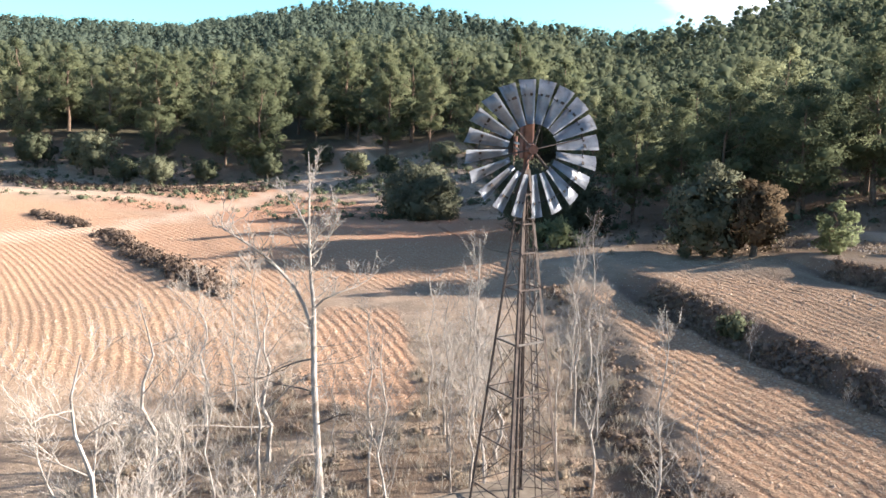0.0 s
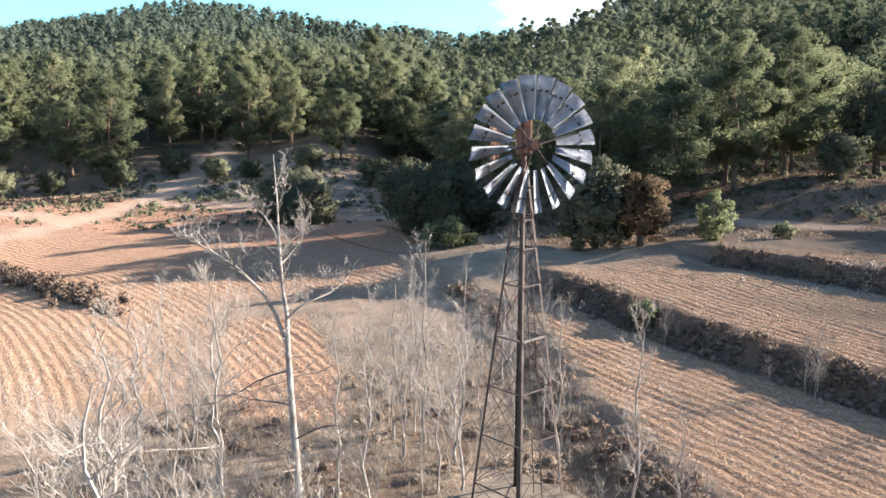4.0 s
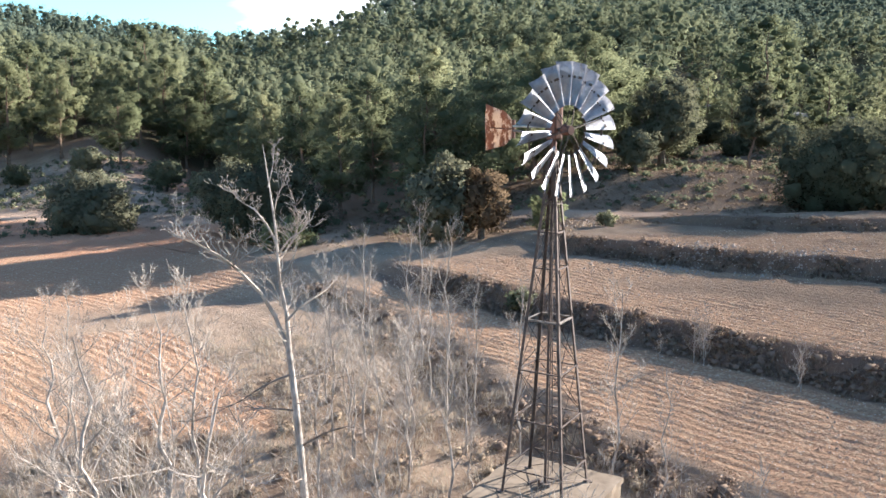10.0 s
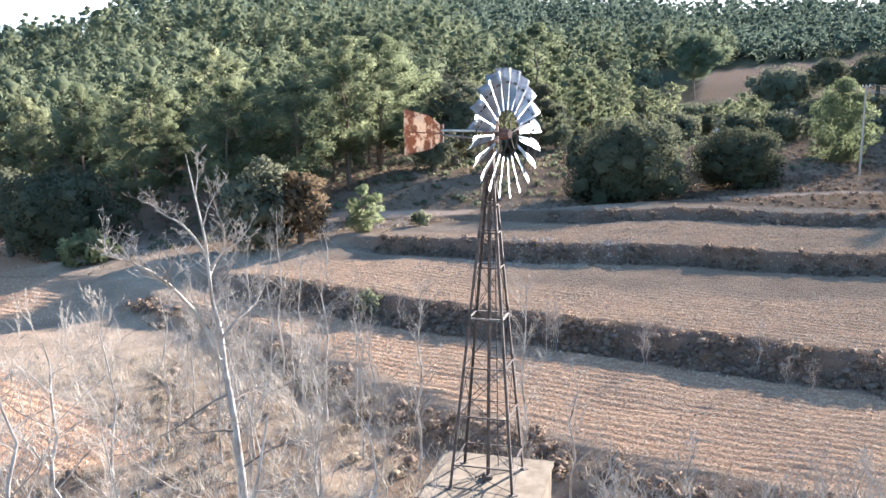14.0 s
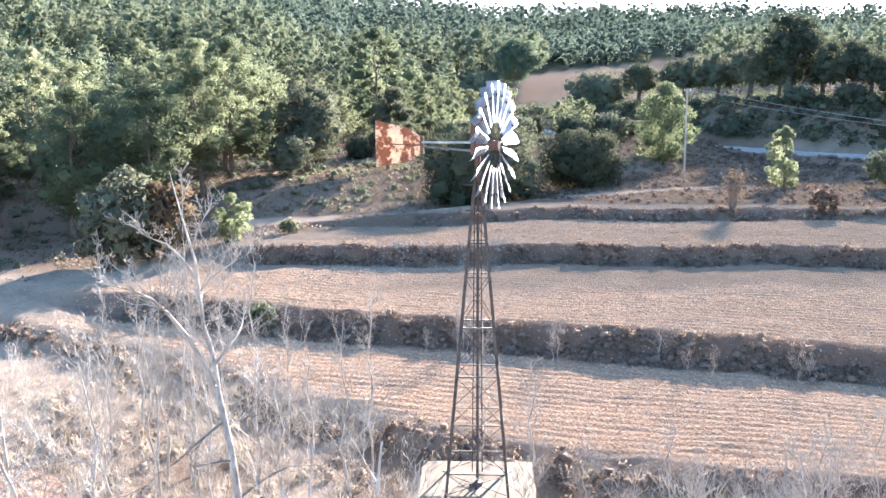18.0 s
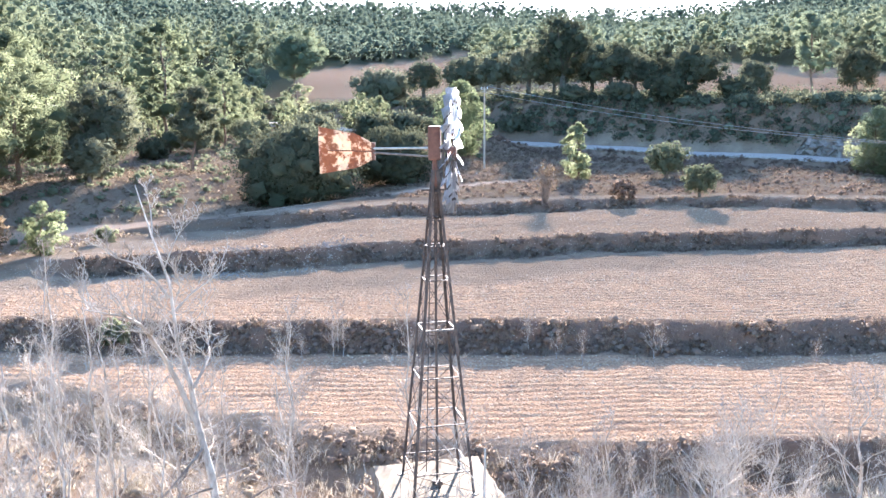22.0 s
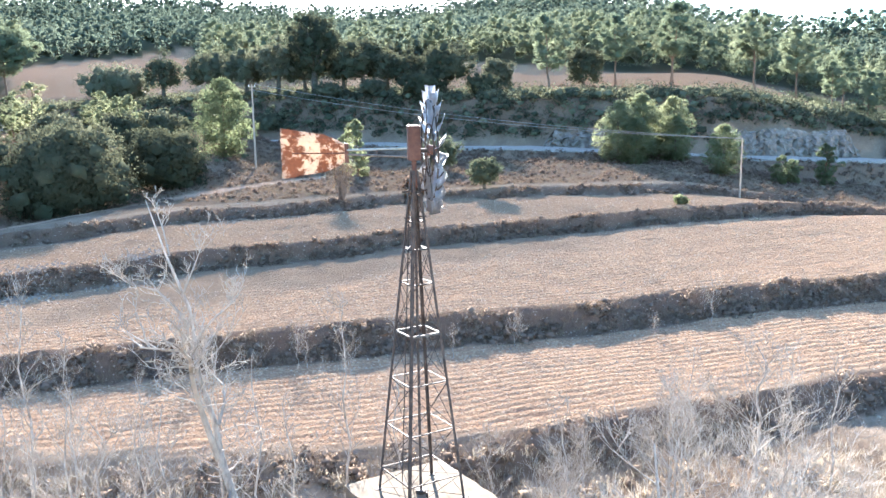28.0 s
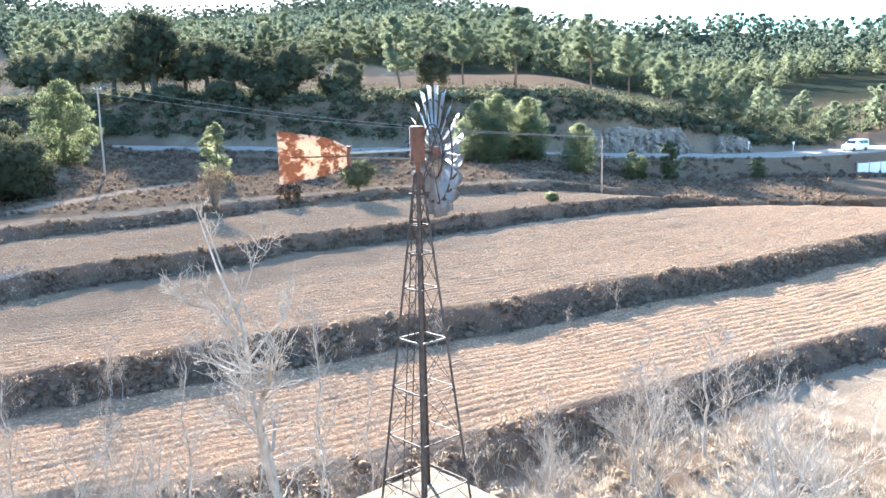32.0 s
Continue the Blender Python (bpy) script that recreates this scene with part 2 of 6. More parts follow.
M_BROWN = foliage("withered_leaves", (0.06, 0.045, 0.03), (0.13, 0.095, 0.06), (0.16, 0.13, 0.08))
M_SCRUB = foliage("scrub_leaves", (0.070, 0.049, 0.037), (0.140, 0.100, 0.074), (0.20, 0.152, 0.115), 0.15)
M_DRY = foliage("dry_grass_blades", (0.12, 0.098, 0.070), (0.225, 0.19, 0.14), (0.36, 0.315, 0.25), 0.25)
M_BARK = simple("pine_bark", (0.09, 0.06, 0.042), (0.21, 0.15, 0.11), 5, 0.9, bumpy=0.03)
M_OAKBARK = simple("oak_bark", (0.06, 0.05, 0.04), (0.15, 0.125, 0.10), 5, 0.9, bumpy=0.03)
M_WHITEBARK = simple("pale_poplar_bark", (0.13, 0.105, 0.085), (0.48, 0.435, 0.38), 5.5, 0.85, bumpy=0.03, stretch=(1, 1, 0.35))
M_TWIG = simple("pale_twigs", (0.19, 0.160, 0.130), (0.40, 0.357, 0.306), 2.0, 0.85)
M_DARKTWIG = simple("weathered_branch", (0.10, 0.08, 0.065), (0.26, 0.21, 0.17), 3.0, 0.85)
M_CONCRETE = simple("weathered_concrete", (0.105, 0.082, 0.060), (0.205, 0.170, 0.130), 1.6, 0.9, bumpy=0.01)
M_STEEL = simple("rusty_angle_iron", (0.034, 0.026, 0.022), (0.112, 0.085, 0.070), 4.0, 0.75, 0.1, 0.2, bumpy=0.003)
M_BRIGHT = simple("worn_galvanised_bar", (0.08, 0.066, 0.056), (0.19, 0.168, 0.145), 6.0, 0.8, 0.05, 0.2)
M_GALV = simple("dull_galvanised_tube", (0.22, 0.235, 0.21), (0.40, 0.41, 0.37), 6.0, 0.6, 0.2, 0.3)
M_RUST = simple("rusted_sheet", (0.075, 0.036, 0.026), (0.165, 0.080, 0.055), 5.0, 0.75, 0.2, 0.3, bumpy=0.004)
M_ROAD = simple("dusty_pale_road", (0.25, 0.22, 0.185), (0.36, 0.325, 0.28), 2.0, 1.0, 0, 0.0, bumpy=0.002)
M_CHALK = simple("eroded_pale_marl", (0.15, 0.12, 0.098), (0.31, 0.265, 0.22), 1.4, 0.95, bumpy=0.2)
M_CLOD = simple("turned_clods", (0.32, 0.215, 0.145), (0.54, 0.415, 0.305), 0.8, 0.95)
M_WOODPOLE = simple("weathered_timber", (0.22, 0.18, 0.14), (0.42, 0.36, 0.29), 3, 0.85, stretch=(4, 4, 0.4))
M_TUFT = foliage("grey_grass_tufts", (0.10, 0.076, 0.052), (0.18, 0.140, 0.098), (0.25, 0.20, 0.145), 0.1)
M_WIRE = simple("bare_cable", (0.16, 0.16, 0.16), (0.26, 0.26, 0.26), 2, 0.6, 0.3, 0.4)
M_CARPAINT = simple("white_car_paint", (0.74, 0.74, 0.74), (0.80, 0.80, 0.80), 1, 0.25, 0, 0.5)
M_DARKGLASS = simple("tinted_glass", (0.015, 0.017, 0.02), (0.03, 0.033, 0.036), 1, 0.08, 0, 0.6)
M_RUBBER = simple("black_rubber", (0.02, 0.02, 0.02), (0.045, 0.045, 0.045), 4, 0.85)
M_WHITEPAINT = simple("white_paint", (0.66, 0.65, 0.62), (0.80, 0.79, 0.76), 2, 0.6)


def blade_material():
    """Galvanised sheet, dulled and streaked."""
    m, n, l, b = mat("galvanised_blade", 0.45, 0.55, 0.5)
    f = noise_tex(n, l, 3.2, 6, 0.7)
    g = noise_tex(n, l, 14, 4, 0.6)
    col = ramp(n, l, f, [(0.3, (0.23, 0.235, 0.245)), (0.7, (0.42, 0.43, 0.45))])
    col = mix(n, l, calc(n, l, "MULTIPLY", calc(n, l, "GREATER_THAN", g, 0.66), 0.5), col, (0.24, 0.17, 0.12))
    l.new(col, b.inputs["Base Color"])
    l.new(calc(n, l, "ADD", calc(n, l, "MULTIPLY", f, 0.25), 0.32), b.inputs["Roughness"])
    return m


def tail_material():
    """Old white paint flaking from rusted sheet."""
    m, n, l, b = mat("flaking_tail_sheet", 0.75, 0.1, 0.3)
    f = noise_tex(n, l, 2.2, 8, 0.72)
    g = noise_tex(n, l, 9.0, 6, 0.7)
    rust = mix(n, l, g, (0.09, 0.040, 0.024), (0.27, 0.132, 0.068))
    pale = mix(n, l, g, (0.34, 0.26, 0.19), (0.50, 0.43, 0.35))
    tc_ = n.new("ShaderNodeTexCoord")
    sp = n.new("ShaderNodeSeparateXYZ")
    l.new(tc_.outputs["Object"], sp.inputs["Vector"])
    # two upright bands keep more paint than the rest
    band = calc(n, l, "SINE", calc(n, l, "ADD", calc(n, l, "MULTIPLY", sp.outputs["X"], 7.4), 1.1))
    k = calc(n, l, "ADD", calc(n, l, "ADD", f, calc(n, l, "MULTIPLY", g, 0.25)), calc(n, l, "MULTIPLY", band, 0.05))
    l.new(mix(n, l, ramp(n, l, k, [(0.60, (0, 0, 0)), (0.68, (0.85, 0.85, 0.85))]), rust, pale), b.inputs["Base Color"])
    bump(n, l, b, f, 0.5, 0.01)
    return m


M_BLADE = blade_material()
M_TAIL = tail_material()

# ---- helpers for meshes ----


def mesh_from(name, verts, faces, material):
    me = bpy.data.meshes.new(name)
    me.from_pydata(verts, [], faces)
    me.materials.append(material)
    me.update()
    return me


def quads_mesh(name, co, material, smooth=False):
    """A mesh of separate small faces; co: n x corners x 3, alone or with one normal a face."""
    co, soft = co if isinstance(co, tuple) else (co, None)
    k, c = co.shape[:2]
    me = bpy.data.meshes.new(name)
    me.vertices.add(k * c)
    me.vertices.foreach_set("co", np.ascontiguousarray(co, dtype=np.float32).ravel())
    me.loops.add(k * c)
    me.loops.foreach_set("vertex_index", np.arange(k * c, dtype=np.int32))
    me.polygons.add(k)
    me.polygons.foreach_set("loop_start", np.arange(0, k * c, c, dtype=np.int32))
    me.materials.append(material)
    if soft is not None:
        me.polygons.foreach_set("use_smooth", np.ones(k, dtype=bool))
    me.update(calc_edges=True)
    if soft is not None:
        me.normals_split_custom_set_from_vertices((np.repeat(soft, c, 0) if soft.ndim == 2 else soft.reshape(-1, 3)).astype(np.float32))
    return me


def part(name, bm, material, parent=None, label=""):
    """Links a bmesh, or a mesh, as one mesh object under a thing."""
    if isinstance(bm, bmesh.types.BMesh):
        me = bpy.data.meshes.new(name)
        bm.to_mesh(me)
        bm.free()
        me.materials.append(material)
    else:
        me = bm
    ob = new(name, me)
    ob.parent = parent
    if label:
        ob["label"] = label
    return ob


def thing(name, m, label, category, group="", kind=""):
    e = new(name)
    e.empty_display_size = 0.2
    e.matrix_world = m
    return tagged(e, label, category, group, kind)


def tube(bm, a, b, ra, rb=None, sides=8, caps=True):
    a, b = Vector(a), Vector(b)
    rb = ra if rb is None else rb
    d = b - a
    m = Matrix.Translation((a + b) / 2) @ d.to_track_quat("Z", "Y").to_matrix().to_4x4()
    bmesh.ops.create_cone(bm, cap_ends=caps, segments=sides, radius1=ra, radius2=rb, depth=d.length, matrix=m)


def box(bm, size, m=Matrix.Identity(4), bevel=0.0):
    r = bmesh.ops.create_cube(bm, size=1, matrix=m @ Matrix.Diagonal((*size, 1)))
    if bevel:
        es = {e for v in r["verts"] for e in v.link_edges}
        bmesh.ops.bevel(bm, geom=list(es), offset=bevel, segments=2, affect="EDGES", profile=0.7)


def angle_iron(bm, a, b, w, t, face):
    """An L-shaped bar from a to b; face: the way its outer corner looks."""
    a, b, face = Vector(a), Vector(b), Vector(face)
    z = (b - a).normalized()
    x = (face - z * face.dot(z)).normalized()
    y = z.cross(x)
    s = math.sqrt(0.5)
    u, v = (x * s + y * s), (x * s - y * s)
    prof = [Vector((0, 0, 0)), -u * w, -u * w - v * t, -u * t - v * t, -u * t - v * w, -v * w]
    lo = [bm.verts.new(a + p) for p in prof]
    hi = [bm.verts.new(b + p) for p in prof]
    for i in range(6):
        j = (i + 1) % 6
        bm.faces.new((lo[i], lo[j], hi[j], hi[i]))
    bm.faces.new(list(reversed(lo)))
    bm.faces.new(hi)


# ---- the lie of the land ----
BANK0 = [(-8, 46), (-1.9, 33), (0.6, 27), (2.3, 19.5), (3.2, 10.5), (4.9, 6.5), (6.3, 2.2), (9.7, -3.9), (13.5, -9.2), (18.6, -15.5), (24, -24), (34, -40), (60, -80)]
BANK1 = [(-1, 41), (3.2, 30.8), (7.9, 21), (12.2, 14), (15.6, 8.6), (19.2, 3.2), (22.0, -1.6), (27.2, -9.3), (32.8, -18.5), (42.7, -30.6), (60, -50), (80, -78)]
BANK2 = [(12, 40), (15.4, 32), (20.5, 26.3), (25.5, 22.5), (29, 19.8), (33.8, 13.7), (36.9, 11.6), (42.2, 5.4), (47, 0), (53, -8.2), (64.3, -24), (72, -41), (84, -75)]
BANK3 = [(22, 44), (32.3, 31), (38.2, 28.8), (43, 23), (48, 18.2), (52, 16), (56, 9), (61, 1.5), (64.5, -7.6), (65.7, -15), (68, -27)]
# roughly parallel to the banks: the road beyond the terraces
ROAD = [(40, 215), (78, 160), (100, 126), (111, 99), (112, 78), (104, 50), (97, 27), (93.5, 9), (94, -8), (97, -26), (103, -42), (114, -60), (132, -82), (160, -110)]
TRACK_W = [(-150, 2), (-100, 24), (-62, 46), (-50, 54), (-45, 63), (-44, 74), (-44, 92), (-43, 104), (-42, 120), (-46, 140)]
TRACK_W2 = [(-43.5, 91), (-36, 86), (-26, 81), (-13, 71), (-5, 65)]
TRACK_W3 = [(-130, 84), (-83, 85), (-71, 85.5), (-58, 82), (-46, 74)]
# the run of the furrows in the western field
ROWS_W = [(-130, 90), (-62, 64), (-45, 52), (-27, 34), (-15, 18), (-8, 2), (-5, -15)]
TRACK_E = [(16, 47), (27, 42.5), (33, 40), (44, 37), (55, 32.5), (66, 28)]
CREST = [(-180, 3.4), (-40, 3.9), (-24, 4.0), (-16, 4.3), (-12.6, 4.3), (-9.9, 4.1), (-7.5, 4.4), (-4.6, 4.8), (-2.8, 5.2), (0, 5.9), (4, 6.4), (9, 6.4), (13.2, 5.95), (16, 5.7), (19.4, 5.55), (24, 5.8), (33, 6.0),
         (37, 6.2), (46, 6.7), (60, 7.8), (74, 7.6), (80.2, 6.5), (82, 5.7), (84, 4.8), (86, 4.4), (88, 4.1), (91.5, 4.05), (95, 4.5), (99, 4.75), (103.5, 5.4), (106, 5.95), (109, 6.0), (112, 5.6), (115, 5.0), (121, 4.1), (130, 4.1), (180, 3.4)]


def dense(line):
    """Corners of a line rounded off."""
    p = np.array(line, float)
    for _ in range(2):
        q = np.empty((2 * len(p), 2))
        q[0], q[-1] = p[0], p[-1]
        q[1:-1:2] = 0.75 * p[:-1] + 0.25 * p[1:]
        q[2:-1:2] = 0.25 * p[:-1] + 0.75 * p[1:]
        p = q
    return p


LINES = {k: dense(v) for k, v in dict(b0=BANK0, b1=BANK1, b2=BANK2, b3=BANK3, road=ROAD, tw=TRACK_W, tw2=TRACK_W2, tw3=TRACK_W3, te=TRACK_E, rw=ROWS_W).items()}


def side(key, x, y):
    """Signed distance to a line: positive to its left as it runs (the banks' uphill side)."""
    p = LINES[key]
    best = np.full(x.shape, 1e9)
    sign = np.ones(x.shape)
    for (ax, ay), (bx, by) in zip(p[:-1], p[1:]):
        dx, dy = bx - ax, by - ay
        ll = dx * dx + dy * dy
        if ll < 1e-9:
            continue
        u = np.clip(((x - ax) * dx + (y - ay) * dy) / ll, 0, 1)
        ex, ey = x - ax - u * dx, y - ay - u * dy
        d = ex * ex + ey * ey
        near = d < best
        best = np.where(near, d, best)
        sign = np.where(near, np.sign(dx * ey - dy * ex), sign)
    return np.sqrt(best) * sign


def step(e0, e1, v):
    t = np.clip((v - e0) / (e1 - e0), 0, 1)
    return t * t * (3 - 2 * t)


def ripple(x, y, s, seed=0.0):
    """A cheap wavy unevenness, about -1 to 1."""
    return (np.sin(x * s + seed + 1.7 * np.sin(y * s * 0.63 + seed)) + np.sin(y * s * 1.13 - seed * 2 + 1.3 * np.sin(x * s * 0.71 + 2))) / 2


WOOD_X = [-160, -104, -75, -59, -46, -36, -26, -12, -6, -1, 4, 10, 20, 27, 34, 45, 60, 75, 96, 110, 119, 126, 260]
WOOD_Y = [104, 109, 112, 110, 120, 123, 122, 116, 106, 70, 54, 50, 51, 57, 76, 90, 98, 104, 108, 110, 114, 126, 190]


def land(x, y):
    """Height of the ground, and the masks of what covers it."""
    x, y = np.asarray(x, float), np.asarray(y, float)
    r = np.hypot(x, y)
    az = np.degrees(np.arctan2(y, x))
    wob = 0.35 * ripple(x, y, 0.8) + 0.15 * ripple(x, y, 2.3, 1)
    s0, s1, s2, s3 = (side(k, x, y) for k in ("b0", "b1", "b2", "b3"))
    f0 = step(46, 30, y)
    f1 = step(38, 29, y)
    f2 = step(41, 33, y) * step(-75, -45, y)
    f3 = step(45, 36, y) * step(-30, -18, y)
    west = -2.6 + 0.006 * np.minimum(y, 40) - 0.02 * np.clip(y - 40, 0, 30) + 0.02 * np.clip(x + 12, -60, 0)
    north = step(24, 42, y) * step(-14, 4, x)
    soft0 = step(-4, 3, y)
    z = west + 0.85 * f0 * step(-0.75 - 1.5 * soft0 + wob, 0.35 + 0.9 * soft0 + wob, s0)
    z = z + 1.1 * f1 * step(-0.35 + wob, 1.0 + wob, s1)
    z = z + 1.05 * f2 * step(-0.3 + wob, 0.5 + wob, s2) + 0.1 * step(0, 20, s1)
    z = z + 0.75 * f3 * step(-0.4 + wob, 0.6 + wob, s3) + 0.15 * step(0, 14, s2)
    z = z + (1 - f1) * north * 1.75
    z = z + (1 - f2) * step(4, 16, x) * north * 0.5
    # rising ground to the north and east, the road's level and the cut bank behind it
    sr = side("road", x, y)
    near_road = 1 - 0.8 * step(-12, 4, sr)
    z = z + 3.2 * step(40, 55, y) * step(8, 30, x) * near_road + 1.7 * step(28, 46, y) * step(42, 70, x) + 1.2 * step(50, 75, y) * step(-18, 6, x) * (1 - step(8, 30, x))
    z = z + step(-8, -22, x) * (3.2 * step(96, 122, y) + 2.6 * step(78, 96, y) * step(-38, -24, x)) - 1.0 * step(-24, -40, x) * step(70, 40, y)
    z = z + (0.5 * step(-26, -8, sr) + 1.3 * step(-7.5, -3.4, sr)) * step(120, 60, y) * step(-80, -20, x - 70 + y * 0)
    behind = step(4.0, 10, sr)
    z = z + behind * (5.6 * step(-58, -8, y) + 0.4) + (0.03 * np.clip(sr - 8, 0, 18) + 0.10 * np.clip(sr - 26, 0, 40)) * step(-75, -20, y)
    z = z - 2.1 * step(-4, -24, y) * step(58, 72, x) * step(-2, -8, sr)
    z = z - step(-20, -60, y) * step(60, 110, x) * 1.0
    zr = np.interp(y, [-110, -45, -22, 5, 60, 90, 120, 215], [-0.2, 0.4, 1.2, 2.6, 3.3, 4.6, 7.0, 16.0])
    road_bed = step(6.5, 3.6, np.abs(sr)) * step(-100, -70, y)
    # the hills
    el = np.interp(az, [c[0] for c in CREST], [c[1] for c in CREST])
    rc = 470 + 90 * np.sin(np.radians(az * 3.1 + 20)) + 40 * np.sin(np.radians(az * 7.3))
    top = 9.6 + np.tan(np.radians(el)) * rc - 4.5
    r0 = 118 + 72 * step(66, 46, az) * step(-40, 0, az)
    k = np.clip((r - r0) / (rc - r0), 0, 3)
    rise = np.where(k < 1, k * (0.72 + 0.28 * k), 1 - 0.35 * step(1, 2.6, k))
    z = z + (top - z) * np.clip(rise, 0, 1)
    z = z + step(200, 300, r) * (2.2 * ripple(x, y, 0.021, 3) + 1.2 * ripple(x, y, 0.055, 5)) * step(1.1, 0.5, np.abs(k - 0.1) * 0.6)
    z = z + (zr - z) * road_bed
    z = z + 0.05 * ripple(x, y, 1.4, 2) + 0.10 * ripple(x, y, 0.31, 4)
    # what covers it
    bank = np.maximum.reduce([f0 * (1 - 0.75 * soft0) * step(1.3, 0.7, np.abs(s0 + 0.2)), f1 * step(1.5, 0.9, np.abs(s1 - 0.3)), f2 * step(1.2, 0.6, np.abs(s2)), f3 * step(1.2, 0.6, np.abs(s3))])
    east = step(0.5, 1.5, s0) * step(33, 29, y) * step(1.0, -0.5, s3 - 0) * f0
    east = np.maximum(east, step(0.5, 1.5, s1) * step(-2, -3.5, s2) * step(36, 31, y - 0.1 * x))
    east = np.maximum(east, step(0.8, 1.6, s2) * step(-1, -2, s3) * step(34, 30, y - 0.1 * x) * f2)
    west_field = step(-17, -21, x + 0.25 * (y - 40)) * step(8, 16, y) * step(66, 58, y + 0.5 * (x + 40))
    west_field = np.maximum(west_field, step(30, 36, y) * step(66, 58, y) * step(-3, -8, x))
    deep_e = np.interp(y, [-36, -10, 20, 50], [58, 92, 118, 128])
    field_e = step(29, 31, sr + 2.5 * ripple(x, y, 0.12, 2)) * step(3, 0, sr + 3 * ripple(x, y, 0.05) - deep_e) * step(-36, -24, y) * step(76, 68, y)
    deep_n = np.interp(az, [30, 42], [325, 232])
    field_n = step(29.5, 30.5, az + 0.5 * ripple(x, y, 0.06)) * step(42.5, 41.5, az) * step(186, 192, r + 3 * ripple(x, y, 0.09)) * step(6, 0, r - deep_n)
    patch = step(2.7, 2.2, np.abs(x + 8.0 + (y - 12.5) * 0.31) + 0.3 * ripple(x, y, 1.1)) * step(11, 12.5, y) * step(28, 26, y)
    stubble = step(-8.5, -5.5, s2 + 1.2 * ripple(x, y, 0.6, 4)) * step(0.2, -1.0, s2) * step(-6, 2, y) * step(27, 21, y)
    plough = np.clip(np.maximum.reduce([east, west_field, field_e, field_n, patch]), 0, 1)
    dt = np.abs(side("tw", x, y)), np.abs(side("tw2", x, y)), np.abs(side("te", x, y)), np.abs(side("tw3", x, y))
    track = np.maximum.reduce([step(2.6, 1.5, dt[0]), step(2.0, 1.1, dt[1]) * 0.9, step(1.5, 0.8, dt[2]) * 0.8, step(2.4, 1.2, dt[3]) * 0.8])
    red = step(-0.35, 0.3, ripple(x, y, 0.11, 7)) * step(52, 62, y) * step(50, 30, np.abs(x + 24)) * step(120, 104, y) * 0.9
    red = np.maximum(red, 0.35 * step(24, 44, y) * step(-3, -9, x) * step(70, 60, y))
    red = np.maximum.reduce([red, 0.25 * patch, 0.32 * field_e, 0.45 * field_n])
    red = np.maximum(red, 0.9 * step(-0.5, 0.1, ripple(x, y, 0.17, 2)) * step(46, 52, y) * step(88, 76, y) * step(-34, -26, x) * step(3, -2, x))
    cut = step(3.2, 3.8, sr) * step(7.4, 6.4, sr) * np.maximum(step(-1, 1, y) * step(10, 8, y), step(-42, -40, y) * step(-12, -14, y))
    edge = np.interp(x, WOOD_X, WOOD_Y)
    # pine litter; shade on the slope below is put into the mask too
    litter_shade = np.maximum(step(-9, 0, y - edge), 0.95 * step(2, 8, x) * step(41, 46, y) * step(-0.95, -0.5, ripple(x, y, 0.21, 5))) * 0.85 * (1 - track)
    litter_shade = np.maximum(litter_shade, 0.9 * step(4.5, 6, sr) * (1 - cut))
    litter_shade = np.maximum(litter_shade, 0.78 * step(2.0, 4.0, s3) * step(-2.9, -3.6, sr) * step(45, 55, x + 0.4 * y) * step(-1.7, -1.1, ripple(x, y, 0.33, 8)) * (1 - track))
    # tree shade north of the grove, put into the colour as darker ground
    litter_shade = np.maximum(litter_shade, 0.8 * step(37, 42, y) * step(0, 4, x) * step(38, 28, x) * (1 - track))
    litter_shade = np.maximum(litter_shade, 0.55 * step(29, 35, y) * step(-5, 0, x) * step(60, 40, x) * step(0.1, -0.3, ripple(x, y, 0.35, 6)))
    litter_shade = np.maximum(litter_shade, 0.75 * step(-0.2, -0.8, s0) * step(22, 16, r) * step(-0.6, 0.3, ripple(x, y, 0.9, 5) + 0.6 * ripple(x, y, 2.6, 2)))
    litter_shade = np.maximum(litter_shade, step(170, 200, r) * (1 - np.maximum(field_e, field_n)))
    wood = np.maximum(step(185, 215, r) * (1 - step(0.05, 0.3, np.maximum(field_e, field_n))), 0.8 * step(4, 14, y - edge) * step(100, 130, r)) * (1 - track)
    # upper strips and far fields are mixed slightly darker through the same mask
    return z, dict(cut=cut, wood=wood, furrow=np.where(s0 < 0.2, side("rw", x, y), np.where(s2 < 0, s1, s2)) * 1.0, bank=bank * (1 - track), plough=plough * (1 - bank) * (1 - 0.5 * stubble), track=track, red_soil=red * (1 - track), litter_shade=np.maximum.reduce([litter_shade * (1 - plough), 0.5 * stubble * (1 - bank), 0.32 * step(0.6, 1.8, s2) * step(46, 40, y) * (1 - bank) * (1 - 0.5 * track), 0.10 * step(0.6, 1.8, s1) * step(46, 40, y) * (1 - bank), 0.06 * np.maximum(field_e, field_n)]))


def gz(x, y):
    return float(land(np.array([x]), np.array([y]))[0][0])


def axis(lo, hi, stepsize, far, grow):
    a = list(np.arange(lo, hi + 1e-6, stepsize))
    d, v = stepsize, a[-1]
    while v < far:
        d *= grow
        v += d
        a.append(v)
    d, v = stepsize, a[0]
    while v > -far:
        d *= grow
        v -= d
        a.insert(0, v)
    return np.array(a)


